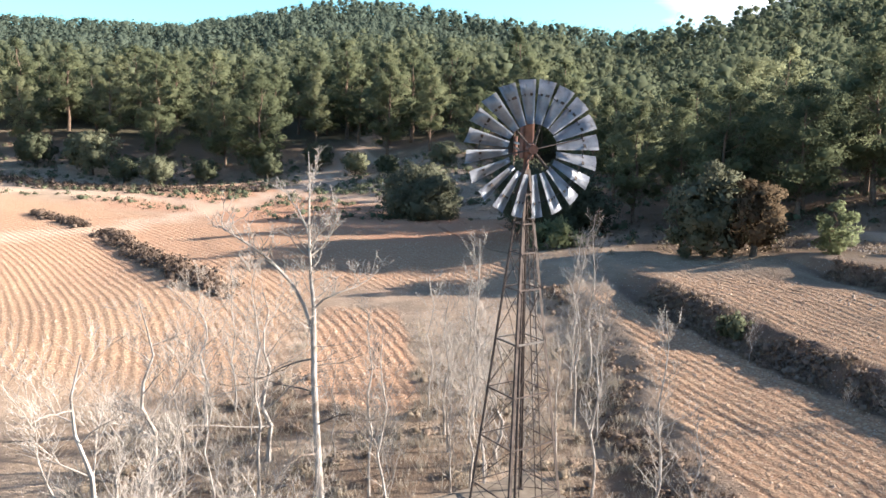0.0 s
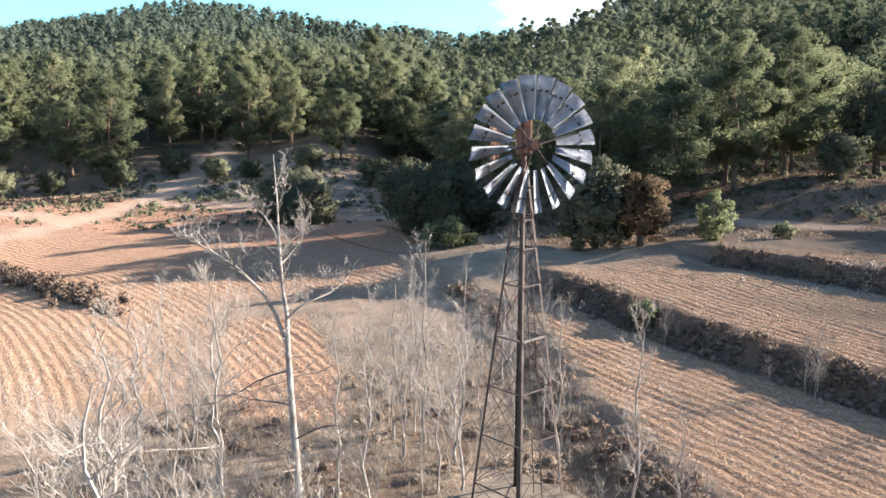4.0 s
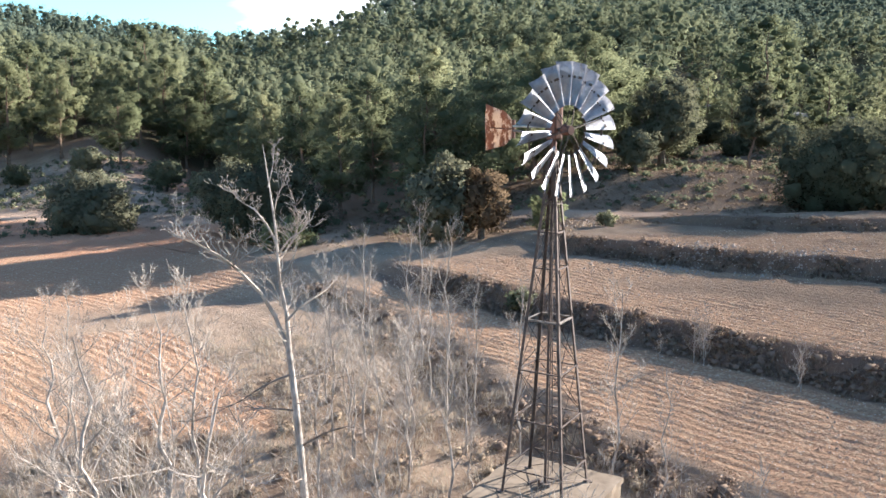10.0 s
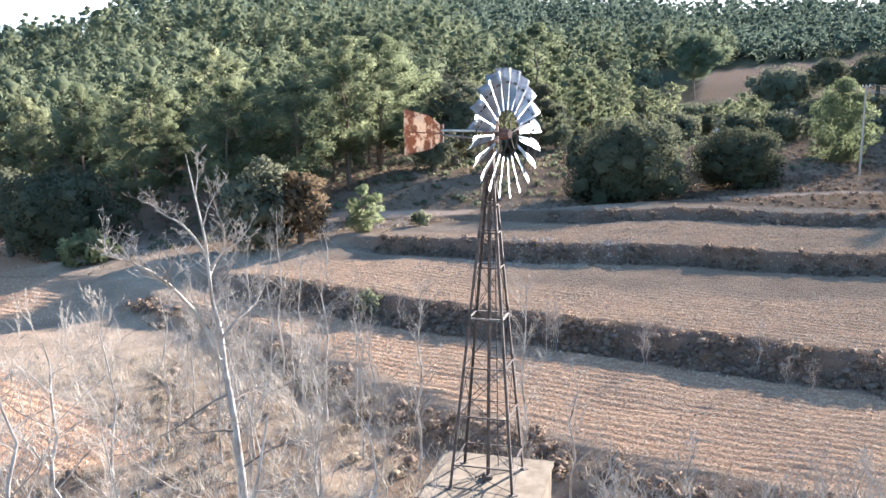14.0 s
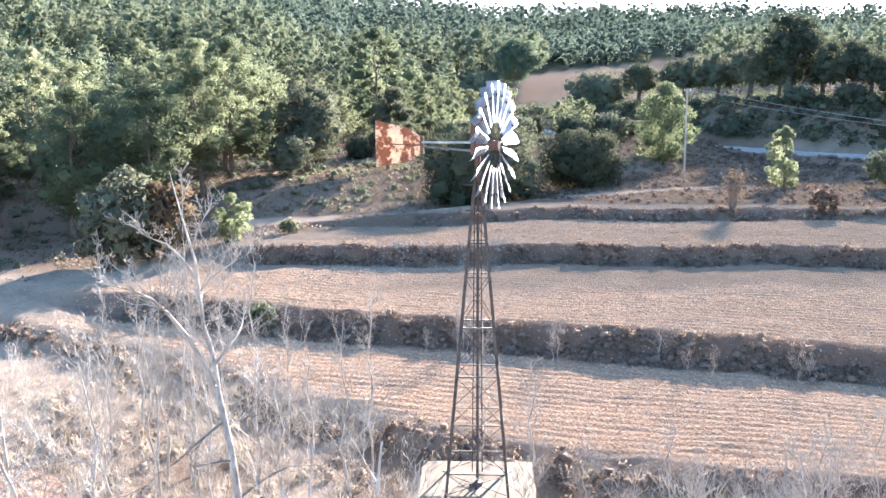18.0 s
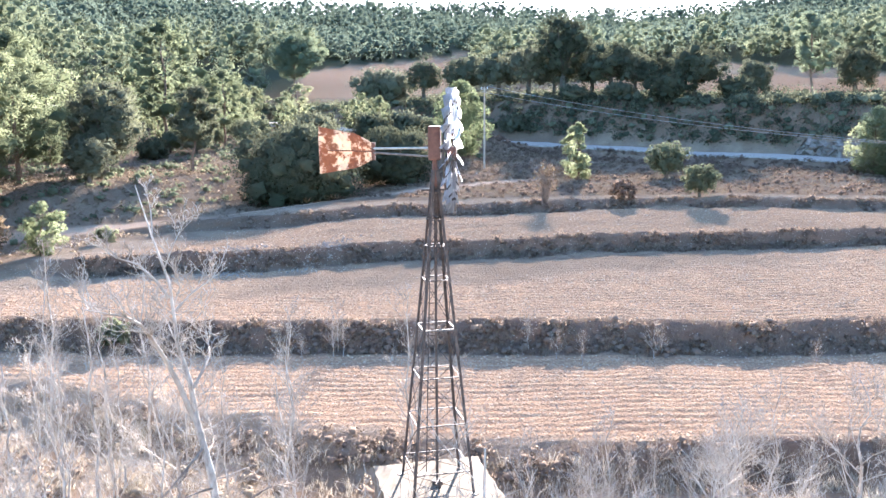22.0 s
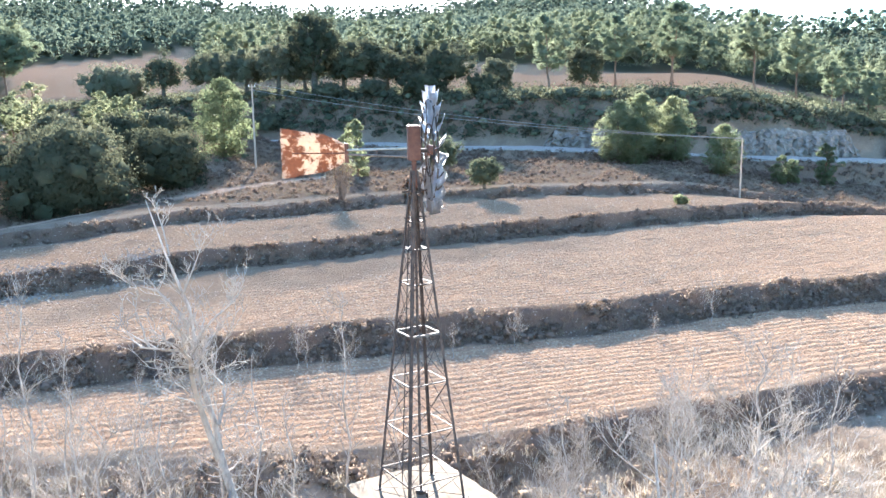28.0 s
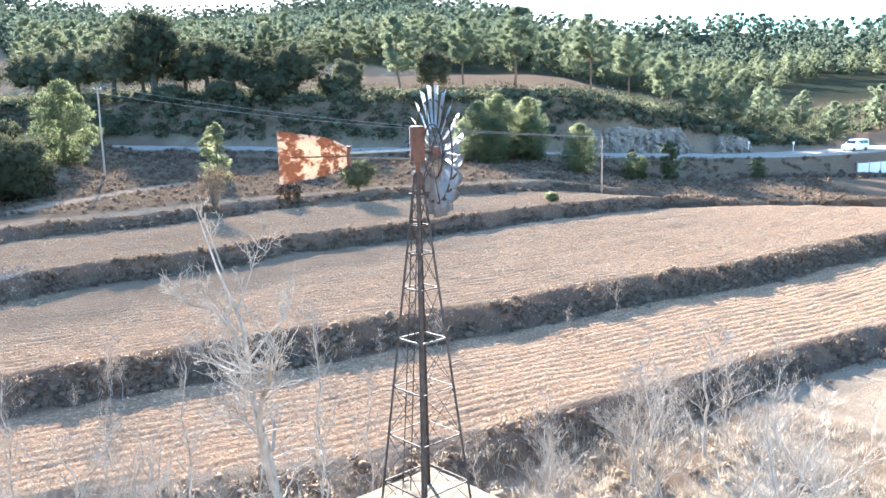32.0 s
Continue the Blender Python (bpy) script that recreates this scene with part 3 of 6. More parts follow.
def build_ground():
    # the grid runs along the furrows, and is fine across them
    us, vs = axis(-34, 46, 0.42, 2600, 1.075), axis(3, 44, 0.132, 2600, 1.062)
    gu, gv = np.meshgrid(us, vs)
    ca, sa = math.cos(radians(32.3)), math.sin(radians(32.3))
    gx, gy = gu * sa + gv * ca, -gu * ca + gv * sa
    z, masks = land(gx.ravel(), gy.ravel())
    nx, ny = len(us), len(vs)
    # ridges, clods and small unevenness, strongest on the banks and the ploughed strips
    nrng = np.random.default_rng(3)
    fx, fy = gx.ravel(), gy.ravel()
    near = step(90, 50, np.hypot(fx - 20, fy))
    ridge = np.sin(masks["furrow"] * 2 * np.pi / 0.54 + 0.9 * ripple(fx, fy, 1.9, 3)) * (0.8 + 0.3 * ripple(fx, fy, 0.7, 6))
    fine_part = step(1, 4, gv.ravel()) * step(48, 44, gv.ravel()) * step(-38, -34, gu.ravel()) * step(50, 46, gu.ravel())
    z = z + 0.021 * ridge * masks["plough"] * fine_part
    z = z + near * nrng.normal(size=z.shape) * (0.010 + 0.05 * masks["bank"] + 0.010 * masks["plough"])
    co = np.stack([gx.ravel(), gy.ravel(), z], 1)
    i = (np.arange(ny - 1)[:, None] * nx + np.arange(nx - 1)[None, :]).ravel()
    faces = np.stack([i, i + 1, i + nx + 1, i + nx], 1).astype(np.int32)
    me = bpy.data.meshes.new("ground")
    me.vertices.add(len(co))
    me.vertices.foreach_set("co", co.astype(np.float32).ravel())
    me.loops.add(faces.size)
    me.loops.foreach_set("vertex_index", faces.ravel())
    me.polygons.add(len(faces))
    me.polygons.foreach_set("loop_start", np.arange(0, faces.size, 4, dtype=np.int32))
    me.polygons.foreach_set("use_smooth", np.ones(len(faces), dtype=bool))
    me.update(calc_edges=True)
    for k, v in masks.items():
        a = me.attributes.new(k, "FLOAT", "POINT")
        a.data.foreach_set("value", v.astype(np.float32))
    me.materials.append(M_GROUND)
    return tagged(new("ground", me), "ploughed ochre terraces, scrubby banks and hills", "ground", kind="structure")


build_ground()

# ---- the wind pump ----
TOP_R, TOP_Z, BASE_R = 0.10, 8.1, 1.125
LEVELS = [0.60, 1.81, 3.0, 4.2, 5.42, 6.25, 6.90, 7.55]


def leg_r(z):
    return BASE_R + (TOP_R - BASE_R) * z / TOP_Z


CORNERS = [Vector((-1, 0, 0)), Vector((0, -1, 0)), Vector((1, 0, 0)), Vector((0, 1, 0))]


def wind_pump():
    pump = thing("wind_pump", Matrix.Identity(4), "rusty lattice tower wind pump with galvanised blades and rusted tail vane", "windmill")
    for c in CORNERS:
        bm = bmesh.new()
        angle_iron(bm, c * leg_r(0), c * leg_r(TOP_Z) + Vector((0, 0, TOP_Z)), 0.065, 0.009, c)
        leg = part("leg", bm, M_STEEL, pump)
        bm = bmesh.new()
        box(bm, (0.16, 0.16, 0.015), Matrix.Translation(c * leg_r(0) + Vector((0, 0, 0.008))), 0.003)
        part("foot_plate", bm, M_STEEL, leg)
    for k, z in enumerate(LEVELS):
        for i in range(4):
            a, b = CORNERS[i] * leg_r(z), CORNERS[(i + 1) % 4] * leg_r(z)
            out = (a + b).normalized()
            bm = bmesh.new()
            angle_iron(bm, a + Vector((0, 0, z)), b + Vector((0, 0, z)), 0.042 if k == 3 else 0.028, 0.005, out + Vector((0, 0, 1)))
            part("girt", bm, M_BRIGHT if k == 3 else M_STEEL, pump)
    marks = [0.05] + LEVELS
    for z0, z1 in zip(marks[:-1], marks[1:]):
        for i in range(4):
            for f in (0, 1):
                a, b = CORNERS[(i + f) % 4] * leg_r(z0), CORNERS[(i + 1 - f) % 4] * leg_r(z1)
                bm = bmesh.new()
                off = (CORNERS[i] + CORNERS[(i + 1) % 4]).normalized() * (0.004 if f else -0.008)
                tube(bm, a + off + Vector((0, 0, z0)), b + off + Vector((0, 0, z1)), 0.008, sides=5)
                part("brace_rod", bm, M_STEEL, pump)
    # ladder on the north-east face, from the ground almost to the head
    mid = lambda z, s: (CORNERS[2] + CORNERS[3]) * 0.5 * leg_r(z) * 0.94 + (CORNERS[3] - CORNERS[2]).normalized() * s + Vector((0, 0, z))
    ladder = bmesh.new()
    for s in (-0.13, 0.13):
        tube(ladder, mid(0.02, s), mid(7.4, s * 0.6), 0.014, sides=6)
    for i in range(25):
        z = 0.35 + i * 0.29
        w = 0.13 * (1 - 0.4 * z / 7.4)
        tube(ladder, mid(z, -w), mid(z, w), 0.010, sides=5)
    part("ladder", ladder, M_STEEL, pump, "narrow iron ladder")
    bm = bmesh.new()
    tube(bm, (0, 0, 0.1), (0, 0, 8.3), 0.033, sides=10)
    part("pump_pipe", bm, M_STEEL, pump, "upright steel pump pipe")
    bm = bmesh.new()
    tube(bm, (0.09, 0.05, 0.1), (0.04, 0.02, 8.3), 0.014, sides=6)
    part("sucker_rod", bm, M_STEEL, pump)
    # small bars that stand out at the top
    for z, w in ((6.95, 0.30), (7.57, 0.34)):
        for d in (Vector((1, 1, 0)), Vector((1, -1, 0))):
            bm = bmesh.new()
            d = d.normalized() * w
            z += 0.02
            tube(bm, -d + Vector((0, 0, z)), d + Vector((0, 0, z)), 0.018, sides=6)
            part("crossbar", bm, M_STEEL, pump)
    # mast and gearbox
    n = Vector((math.cos(radians(-66)), math.sin(radians(-66)), 0))
    hub_z = 8.56
    bm = bmesh.new()
    tube(bm, (0, 0, 7.7), (0, 0, 8.35), 0.075, 0.06, sides=14)
    part("mast", bm, M_RUST, pump)
    bm = bmesh.new()
    q = n.to_track_quat("X", "Z").to_matrix().to_4x4()
    box(bm, (0.30, 0.26, 0.82), Matrix.Translation((0, 0, 8.74)) @ q, 0.05)
    head = part("gearbox", bm, M_RUST, pump, "rust-red gearbox hood")
    bm = bmesh.new()
    tube(bm, n * 0.1 + Vector((0, 0, hub_z)), n * 0.50 + Vector((0, 0, hub_z)), 0.05, 0.05, 12)
    part("axle", bm, M_STEEL, head)
    # the wheel: two hoops, spokes and curved blades
    wheel_m = Matrix.Translation(n * 0.42 + Vector((0, 0, hub_z))) @ n.to_track_quat("Z", "Y").to_matrix().to_4x4()
    bm = bmesh.new()
    bmesh.ops.create_cone(bm, cap_ends=True, segments=20, radius1=0.13, radius2=0.10, depth=0.22)
    bmesh.ops.transform(bm, matrix=wheel_m, verts=bm.verts)
    hub = part("hub", bm, M_RUST, pump)
    for rad in (0.62, 1.18):
        bm = bmesh.new()
        ring = []
        for i in range(48):
            a = 2 * math.pi * i / 48
            for dr, dz in ((-0.004, -0.022), (0.004, -0.022), (0.004, 0.022), (-0.004, 0.022)):
                ring.append(bm.verts.new(wheel_m @ Vector(((rad + dr) * math.cos(a), (rad + dr) * math.sin(a), dz - 0.05))))
        for i in range(48):
            for j in range(4):
                bm.faces.new([ring[(i % 48) * 4 + j], ring[(i % 48) * 4 + (j + 1) % 4], ring[((i + 1) % 48) * 4 + (j + 1) % 4], ring[((i + 1) % 48) * 4 + j]])
        part("hoop", bm, M_STEEL, pump)
    for i in range(6):
        a = 2 * math.pi * (i + 0.2) / 6
        bm = bmesh.new()
        d = Vector((math.cos(a), math.sin(a), 0))
        tube(bm, wheel_m @ (d * 0.08 + Vector((0, 0, 0.08))), wheel_m @ (d * 1.18 + Vector((0, 0, -0.05))), 0.011, sides=6)
        tube(bm, wheel_m @ (d * 0.08 + Vector((0, 0, -0.1))), wheel_m @ (d * 1.18 + Vector((0, 0, -0.05))), 0.011, sides=6)
        part("spoke", bm, M_STEEL, pump)
    NB = 20
    for i in range(NB):
        a = 2 * math.pi * (i + 0.35) / NB
        rng = random.Random(100 + i)
        er = Matrix.Rotation(a, 4, "Z")
        bm = bmesh.new()
        rows = []
        tilt = -radians(33 + rng.uniform(-3, 3))
        for u in range(5):
            rad = 0.55 + 0.95 * u / 4
            half = 0.08 + 0.118 * u / 4
            row = []
            for v in range(7):
                s = v / 3 - 1
                # a bowed plate, set at a slant to the wheel's plane
                y, z = half * s, 0.045 * (1 - s * s) * (0.6 + 0.4 * u / 4)
                dent = rng.uniform(-0.004, 0.004)
                row.append(bm.verts.new(wheel_m @ er @ Vector((rad + 0.012 * s * (u == 4), y * math.cos(tilt) - z * math.sin(tilt), y * math.sin(tilt) + z * math.cos(tilt) + dent))))
            rows.append(row)
        for u in range(4):
            for v in range(6):
                f = bm.faces.new((rows[u][v], rows[u][v + 1], rows[u + 1][v + 1], rows[u + 1][v]))
                f.smooth = True
        bmesh.ops.solidify(bm, geom=bm.faces[:], thickness=0.004)
        blade = part("blade", bm, M_BLADE, pump)
        bm = bmesh.new()
        box(bm, (0.055, 0.19, 0.014), wheel_m @ er @ Matrix.Translation((1.18, 0, 0.035)) @ Matrix.Rotation(tilt, 4, "X"), 0.002)
        part("blade_clip", bm, M_STEEL, blade)
    # tail: two booms and the vane
    t_in, t_out = Vector((-0.47, 1.50, 0)), Vector((-0.68, 3.02, 0))
    for z0, z1, start in ((8.62, 8.60, Vector((-0.06, 0.15, 0))), (8.42, 8.50, Vector((-0.06, 0.15, 0)))):
        bm = bmesh.new()
        tube(bm, start + Vector((0, 0, z0)), t_in + Vector((0, 0, z1)), 0.028, sides=8)
        part("tail_boom", bm, M_GALV if z0 > 8.5 else M_BRIGHT, pump)
    bm = bmesh.new()
    tube(bm, t_in.lerp(Vector((0, 0, 0)), 0.45) + Vector((0, 0, 8.40)), t_in.lerp(Vector((0, 0, 0)), 0.45) + Vector((0, 0, 8.66)), 0.012, sides=6)
    part("boom_strut", bm, M_STEEL, pump)
    d = (t_out - t_in).normalized()
    side_v = Vector((-d.y, d.x, 0))
    vm = Matrix.Translation(t_in + Vector((0, 0, 8.55))) @ Matrix((( d.x, side_v.x, 0, 0), (d.y, side_v.y, 0, 0), (0, 0, 1, 0), (0, 0, 0, 1)))
    bm = bmesh.new()
    rows = []
    for i in range(13):
        u = i / 12
        hh = 0.18 + 0.42 * min(1, (u * 1.6) ** 0.8) if u < 0.35 else 0.435 + 0.165 * (u - 0.35) / 0.65
        rows.append([bm.verts.new((0.0 + 1.56 * u, 0.012 * math.sin(7 * u + 3 * v), hh * v - 0.02)) for v in (-1, -0.5, 0, 0.5, 1)])
    for i in range(12):
        for j in range(4):
            bm.faces.new((rows[i][j], rows[i + 1][j], rows[i + 1][j + 1], rows[i][j + 1])).smooth = True
    bmesh.ops.solidify(bm, geom=bm.faces[:], thickness=0.006)
    vane = part("tail_vane", bm, M_TAIL, pump, "rust-streaked tail vane with flaking white paint")
    vane.matrix_world = vm
    bm = bmesh.new()
    tube(bm, (-0.05, 0, -0.02), (1.3, 0.0, -0.02), 0.020, 0.012, 6)
    part("vane_rib", bm, M_RUST, vane)
    bm = bmesh.new()
    tube(bm, (0, -0.02, -0.24), (0, -0.02, 0.2), 0.05, sides=8)
    part("vane_socket", bm, M_RUST, vane)
    return pump


def cistern():
    g = gz(0, 0)
    c = thing("water_cistern", Matrix.Identity(4), "weathered concrete cistern with a flat slab top under the tower", "cistern")
    bm = bmesh.new()
    m = Matrix.Rotation(radians(45), 4, "Z")
    box(bm, (2.86, 2.86, 2.8), m @ Matrix.Translation((0, 0, -1.52)), 0.04)
    part("tank_wall", bm, M_CONCRETE, c)
    bm = bmesh.new()
    r = bmesh.ops.create_grid(bm, x_segments=14, y_segments=14, size=1.46)
    for v in bm.verts:
        if max(abs(v.co.x), abs(v.co.y)) > 1.44:
            v.co.x += 0.02 * math.sin(v.co.y * 9)
            v.co.y += 0.02 * math.sin(v.co.x * 8)
    ext = bmesh.ops.extrude_face_region(bm, geom=bm.faces[:])
    bmesh.ops.translate(bm, verts=[v for v in ext["geom"] if isinstance(v, bmesh.types.BMVert)], vec=(0, 0, -0.12))
    bmesh.ops.recalc_face_normals(bm, faces=bm.faces[:])
    bmesh.ops.transform(bm, matrix=m, verts=bm.verts)
    part("slab_top", bm, M_CONCRETE, c, "pale cracked concrete slab")
    bm = bmesh.new()
    bmesh.ops.create_cone(bm, cap_ends=True, segments=18, radius1=0.14, radius2=0.14, depth=0.09, matrix=Matrix.Translation((0, 0, 0.05)))
    part("well_head", bm, M_STEEL, c, "dark iron well head")
    bm = bmesh.new()
    tube(bm, (-0.25, -0.22, 0.02), (-0.25, -0.22, 0.30), 0.035, sides=8)
    tube(bm, (-0.25, -0.22, 0.28), (-0.55, -0.30, 0.26), 0.03, sides=8)
    part("outlet_pipe", bm, M_STEEL, c)
    return c


wind_pump()
cistern()

# ---- plants ----


def tube_path(verts, faces, pts, radii, sides):
    """Adds a tube along a row of points."""
    base = len(verts)
    pts = [Vector(p) for p in pts]
    for i, p in enumerate(pts):
        d = (pts[min(i + 1, len(pts) - 1)] - pts[max(i - 1, 0)]).normalized()
        x = d.orthogonal().normalized() if i == 0 else (x - d * x.dot(d)).normalized()
        y = d.cross(x)
        for k in range(sides):
            a = 2 * math.pi * k / sides
            verts.append(p + (x * math.cos(a) + y * math.sin(a)) * radii[i])
    for i in range(len(pts) - 1):
        for k in range(sides):
            a, b = base + i * sides + k, base + i * sides + (k + 1) % sides
            faces.append((a, b, b + sides, a + sides))


def leaf_quads(nrng, centres, radii, per, size, flat=0.75, elong=1.6, outward=0.5, lift=0.25, middle=None, core=0.0):
    """Small leaf sprays scattered in shells round the clump centres: their corners, and soft normals that follow the clump."""
    c = np.repeat(np.asarray(centres, float), per, 0)
    r = np.repeat(np.asarray(radii, float), per)
    k = len(c)
    d = nrng.normal(size=(k, 3))
    d /= np.linalg.norm(d, axis=1)[:, None]
    rad = r * nrng.uniform(0.45, 1.08, k) ** 0.6
    p = c + d * rad[:, None] * np.array([1, 1, flat])
    nrm = d * (0.8 if middle is None else 0.6) + np.array([0, 0, lift]) + nrng.normal(size=(k, 3)) * 0.12
    if middle is not None:
        middle = np.asarray(middle, float)
        m_ = p - (np.repeat(middle, per, 0) if middle.ndim > 1 else middle)
        nrm += 1.1 * m_ / np.maximum(np.linalg.norm(m_, axis=1), 1e-6)[:, None]
    nrm /= np.linalg.norm(nrm, axis=1)[:, None]
    # each spray points away from its clump's middle, more or less
    u = d * outward + nrng.normal(size=(k, 3)) * 0.55
    w = np.cross(u, nrng.normal(size=(k, 3)))
    u /= np.linalg.norm(u, axis=1)[:, None]
    w /= np.linalg.norm(w, axis=1)[:, None]
    w *= np.where((np.cross(u, w) * nrm).sum(1) < 0, -1.0, 1.0)[:, None]
    s = size * nrng.uniform(0.6, 1.35, k)[:, None]
    u, w = u * s * elong * 0.75, w * s * 0.5
    co = np.stack([p - u * 0.5 - w, p + u, p - u * 0.4 + w], 1)
    if not core:
        return co, nrm
    # the dense heart of each clump: an uneven lump of eight faces
    q = np.asarray(centres, float)
    n_ = len(q)
    fr = np.linalg.qr(nrng.normal(size=(n_, 3, 3)))[0]
    ax = np.stack([fr[:, 0], fr[:, 1], fr[:, 2], -fr[:, 0], -fr[:, 1], -fr[:, 2]], 1)
    pts = q[:, None] + ax * (np.asarray(radii)[:, None] * core * nrng.uniform(0.75, 1.3, (n_, 6)))[..., None] * np.array([1, 1, flat])
    f = np.array([(0, 1, 2), (1, 3, 2), (3, 4, 2), (4, 0, 2), (1, 0, 5), (3, 1, 5), (4, 3, 5), (0, 4, 5)])
    tri = pts[:, f].reshape(-1, 3, 3)
    out = np.repeat(q, 8, 0)[:, None]
    way = np.cross(tri[:, 1] - tri[:, 0], tri[:, 2] - tri[:, 0])
    flip = (way * (tri.mean(1) - out[:, 0])).sum(1) < 0
    tri[flip] = tri[flip][:, ::-1]
    cn = (tri - out) / np.array([1, 1, flat])
    cn = cn / np.linalg.norm(cn, axis=2)[..., None] * 0.6 + np.array([0, 0, lift])
    if middle is not None:
        mm = np.repeat(middle, 8, 0)[:, None] if middle.ndim > 1 else middle
        cn += 1.1 * (tri - mm) / np.maximum(np.linalg.norm(tri - mm, axis=2), 1e-6)[..., None]
    cn /= np.linalg.norm(cn, axis=2)[..., None]
    return np.concatenate([co, tri]), np.concatenate([np.repeat(nrm[:, None], 3, 1), cn])


def pine_meshes(seed, height, spread, tiers, per, size, crown_from=0.2, leaf=None, boughs=5, core=0.58, gap=0.14, point=0.55):
    """An Aleppo pine: a slightly bent tapering trunk, and boughs that carry rounded cushions of needles in an uneven, domed crown."""
    rng, nrng = random.Random(seed), np.random.default_rng(seed)
    v, f = [], []
    lean = Vector((rng.uniform(-0.06, 0.06), rng.uniform(-0.06, 0.06), 0))
    axis_pts = [Vector((0, 0, -0.3))]
    for i in range(1, 7):
        z = height * 0.93 * i / 6
        axis_pts.append(Vector((lean.x * z + 0.14 * math.sin(i * 1.7 + seed), lean.y * z + 0.14 * math.cos(i * 2.1 + seed), z)))
    r0 = height * 0.016 + 0.03
    tube_path(v, f, axis_pts, [r0 * (1.25 if i == 0 else 1 - 0.85 * i / 6) for i in range(7)], 7)
    cs, rs = [], []
    # a few heavy sides make the outline uneven
    heavy = [(rng.uniform(0, 6.28), rng.uniform(0.1, 0.9)) for _ in range(3)]
    for k in range(tiers):
        t = k / (tiers - 1)
        prof = (0.62 + 1.0 * t) if t < 0.33 else 0.12 + 0.86 * max(0.0, (1 - t) / 0.67) ** point
        z0 = height * (crown_from + (0.93 - crown_from) * t)
        nb = boughs if t < 0.75 else max(3, boughs - 1)
        for j in range(nb):
            if rng.random() < gap:
                continue
            a = k * 1.37 + j * 2 * math.pi / nb + rng.uniform(-0.5, 0.5)
            swell = 1 + sum(0.20 * math.cos(a - ha) * math.exp(-((t - ht) / 0.3) ** 2) for ha, ht in heavy)
            out = spread * prof * swell * rng.uniform(0.55, 1.08)
            z = z0 + rng.uniform(-0.5, 0.5) * height / 12
            root = axis_pts[0].lerp(axis_pts[-1], min(1, max(0.05, (z - 0.06 * height) / (height * 0.93))))
            tip = Vector((root.x + math.cos(a) * out, root.y + math.sin(a) * out, z + (0.10 + 0.30 * t) * out))
            tube_path(v, f, [root, tip], [r0 * 0.26 * (1.15 - t), 0.012], 3)
            n_ = 2 if out > spread * 0.5 else 1
            for i in range(n_):
                q = root.lerp(tip, 1.0 - 0.42 * i)
                cs.append((q.x + rng.uniform(-.25, .25), q.y + rng.uniform(-.25, .25), q.z + rng.uniform(0.0, 0.35)))
                rs.append(spread * rng.uniform(0.20, 0.40) * (0.8 + 0.25 * (1 - t)))
    cs.append((axis_pts[-1].x, axis_pts[-1].y, height * 0.94))
    rs.append(spread * 0.24)
    co = leaf_quads(nrng, cs, rs, per, size, 0.66, 2.2, 0.75, 0.30, (0, 0, height * (0.35 + 0.3 * crown_from)), core)
    return mesh_from("trunk", v, f, M_BARK), quads_mesh("crown", co, leaf or M_PINE)


def place_tree(name, meshes, x, y, label, category, group="", turn=0.0, scale=1.0, z=None, names=("trunk", "crown"), squash=1.0):
    t = thing(name, Matrix.Translation((x, y, gz(x, y) if z is None else z)) @ Matrix.Rotation(turn, 4, "Z") @ Matrix.Diagonal((scale, scale, scale * squash, 1)), label, category, group)
    for n_, me in zip(names, meshes):
        part(n_, me, None, t)
    return t


PINES = [pine_meshes(s, h, w, c, 86, 0.128, cf, point=pt, core=0.52) for s, h, w, c, cf, pt in ((1, 12.5, 3.5, 8, 0.24, 0.5), (2, 11.0, 3.7, 7, 0.20, 0.42), (3, 13.5, 3.3, 9, 0.30, 0.6), (4, 9.5, 3.2, 7, 0.16, 0.5), (5, 12.0, 4.2, 7, 0.34, 0.38), (6, 8.0, 2.8, 6, 0.12, 0.6))]
NEAR_PINES = [pine_meshes(s, h, w, c, 290, 0.080, cf, point=pt, core=0.5) for s, h, w, c, cf, pt in ((7, 12.5, 3.6, 9, 0.20, 0.5), (8, 11.0, 3.7, 8, 0.22, 0.42), (9, 13.0, 3.4, 9, 0.28, 0.55), (10, 10.5, 3.9, 8, 0.24, 0.45))]
prng = random.Random(5)
taken = []


def clear(x, y, d):
    for a, b, e in taken:
        if (a - x) ** 2 + (b - y) ** 2 < max(d, e) ** 2 * 0.8:
            return False
    return True


def forest_edge(x):
    """The near edge of the pine wood, as a line of y over x."""
    return float(np.interp(x, WOOD_X, WOOD_Y))


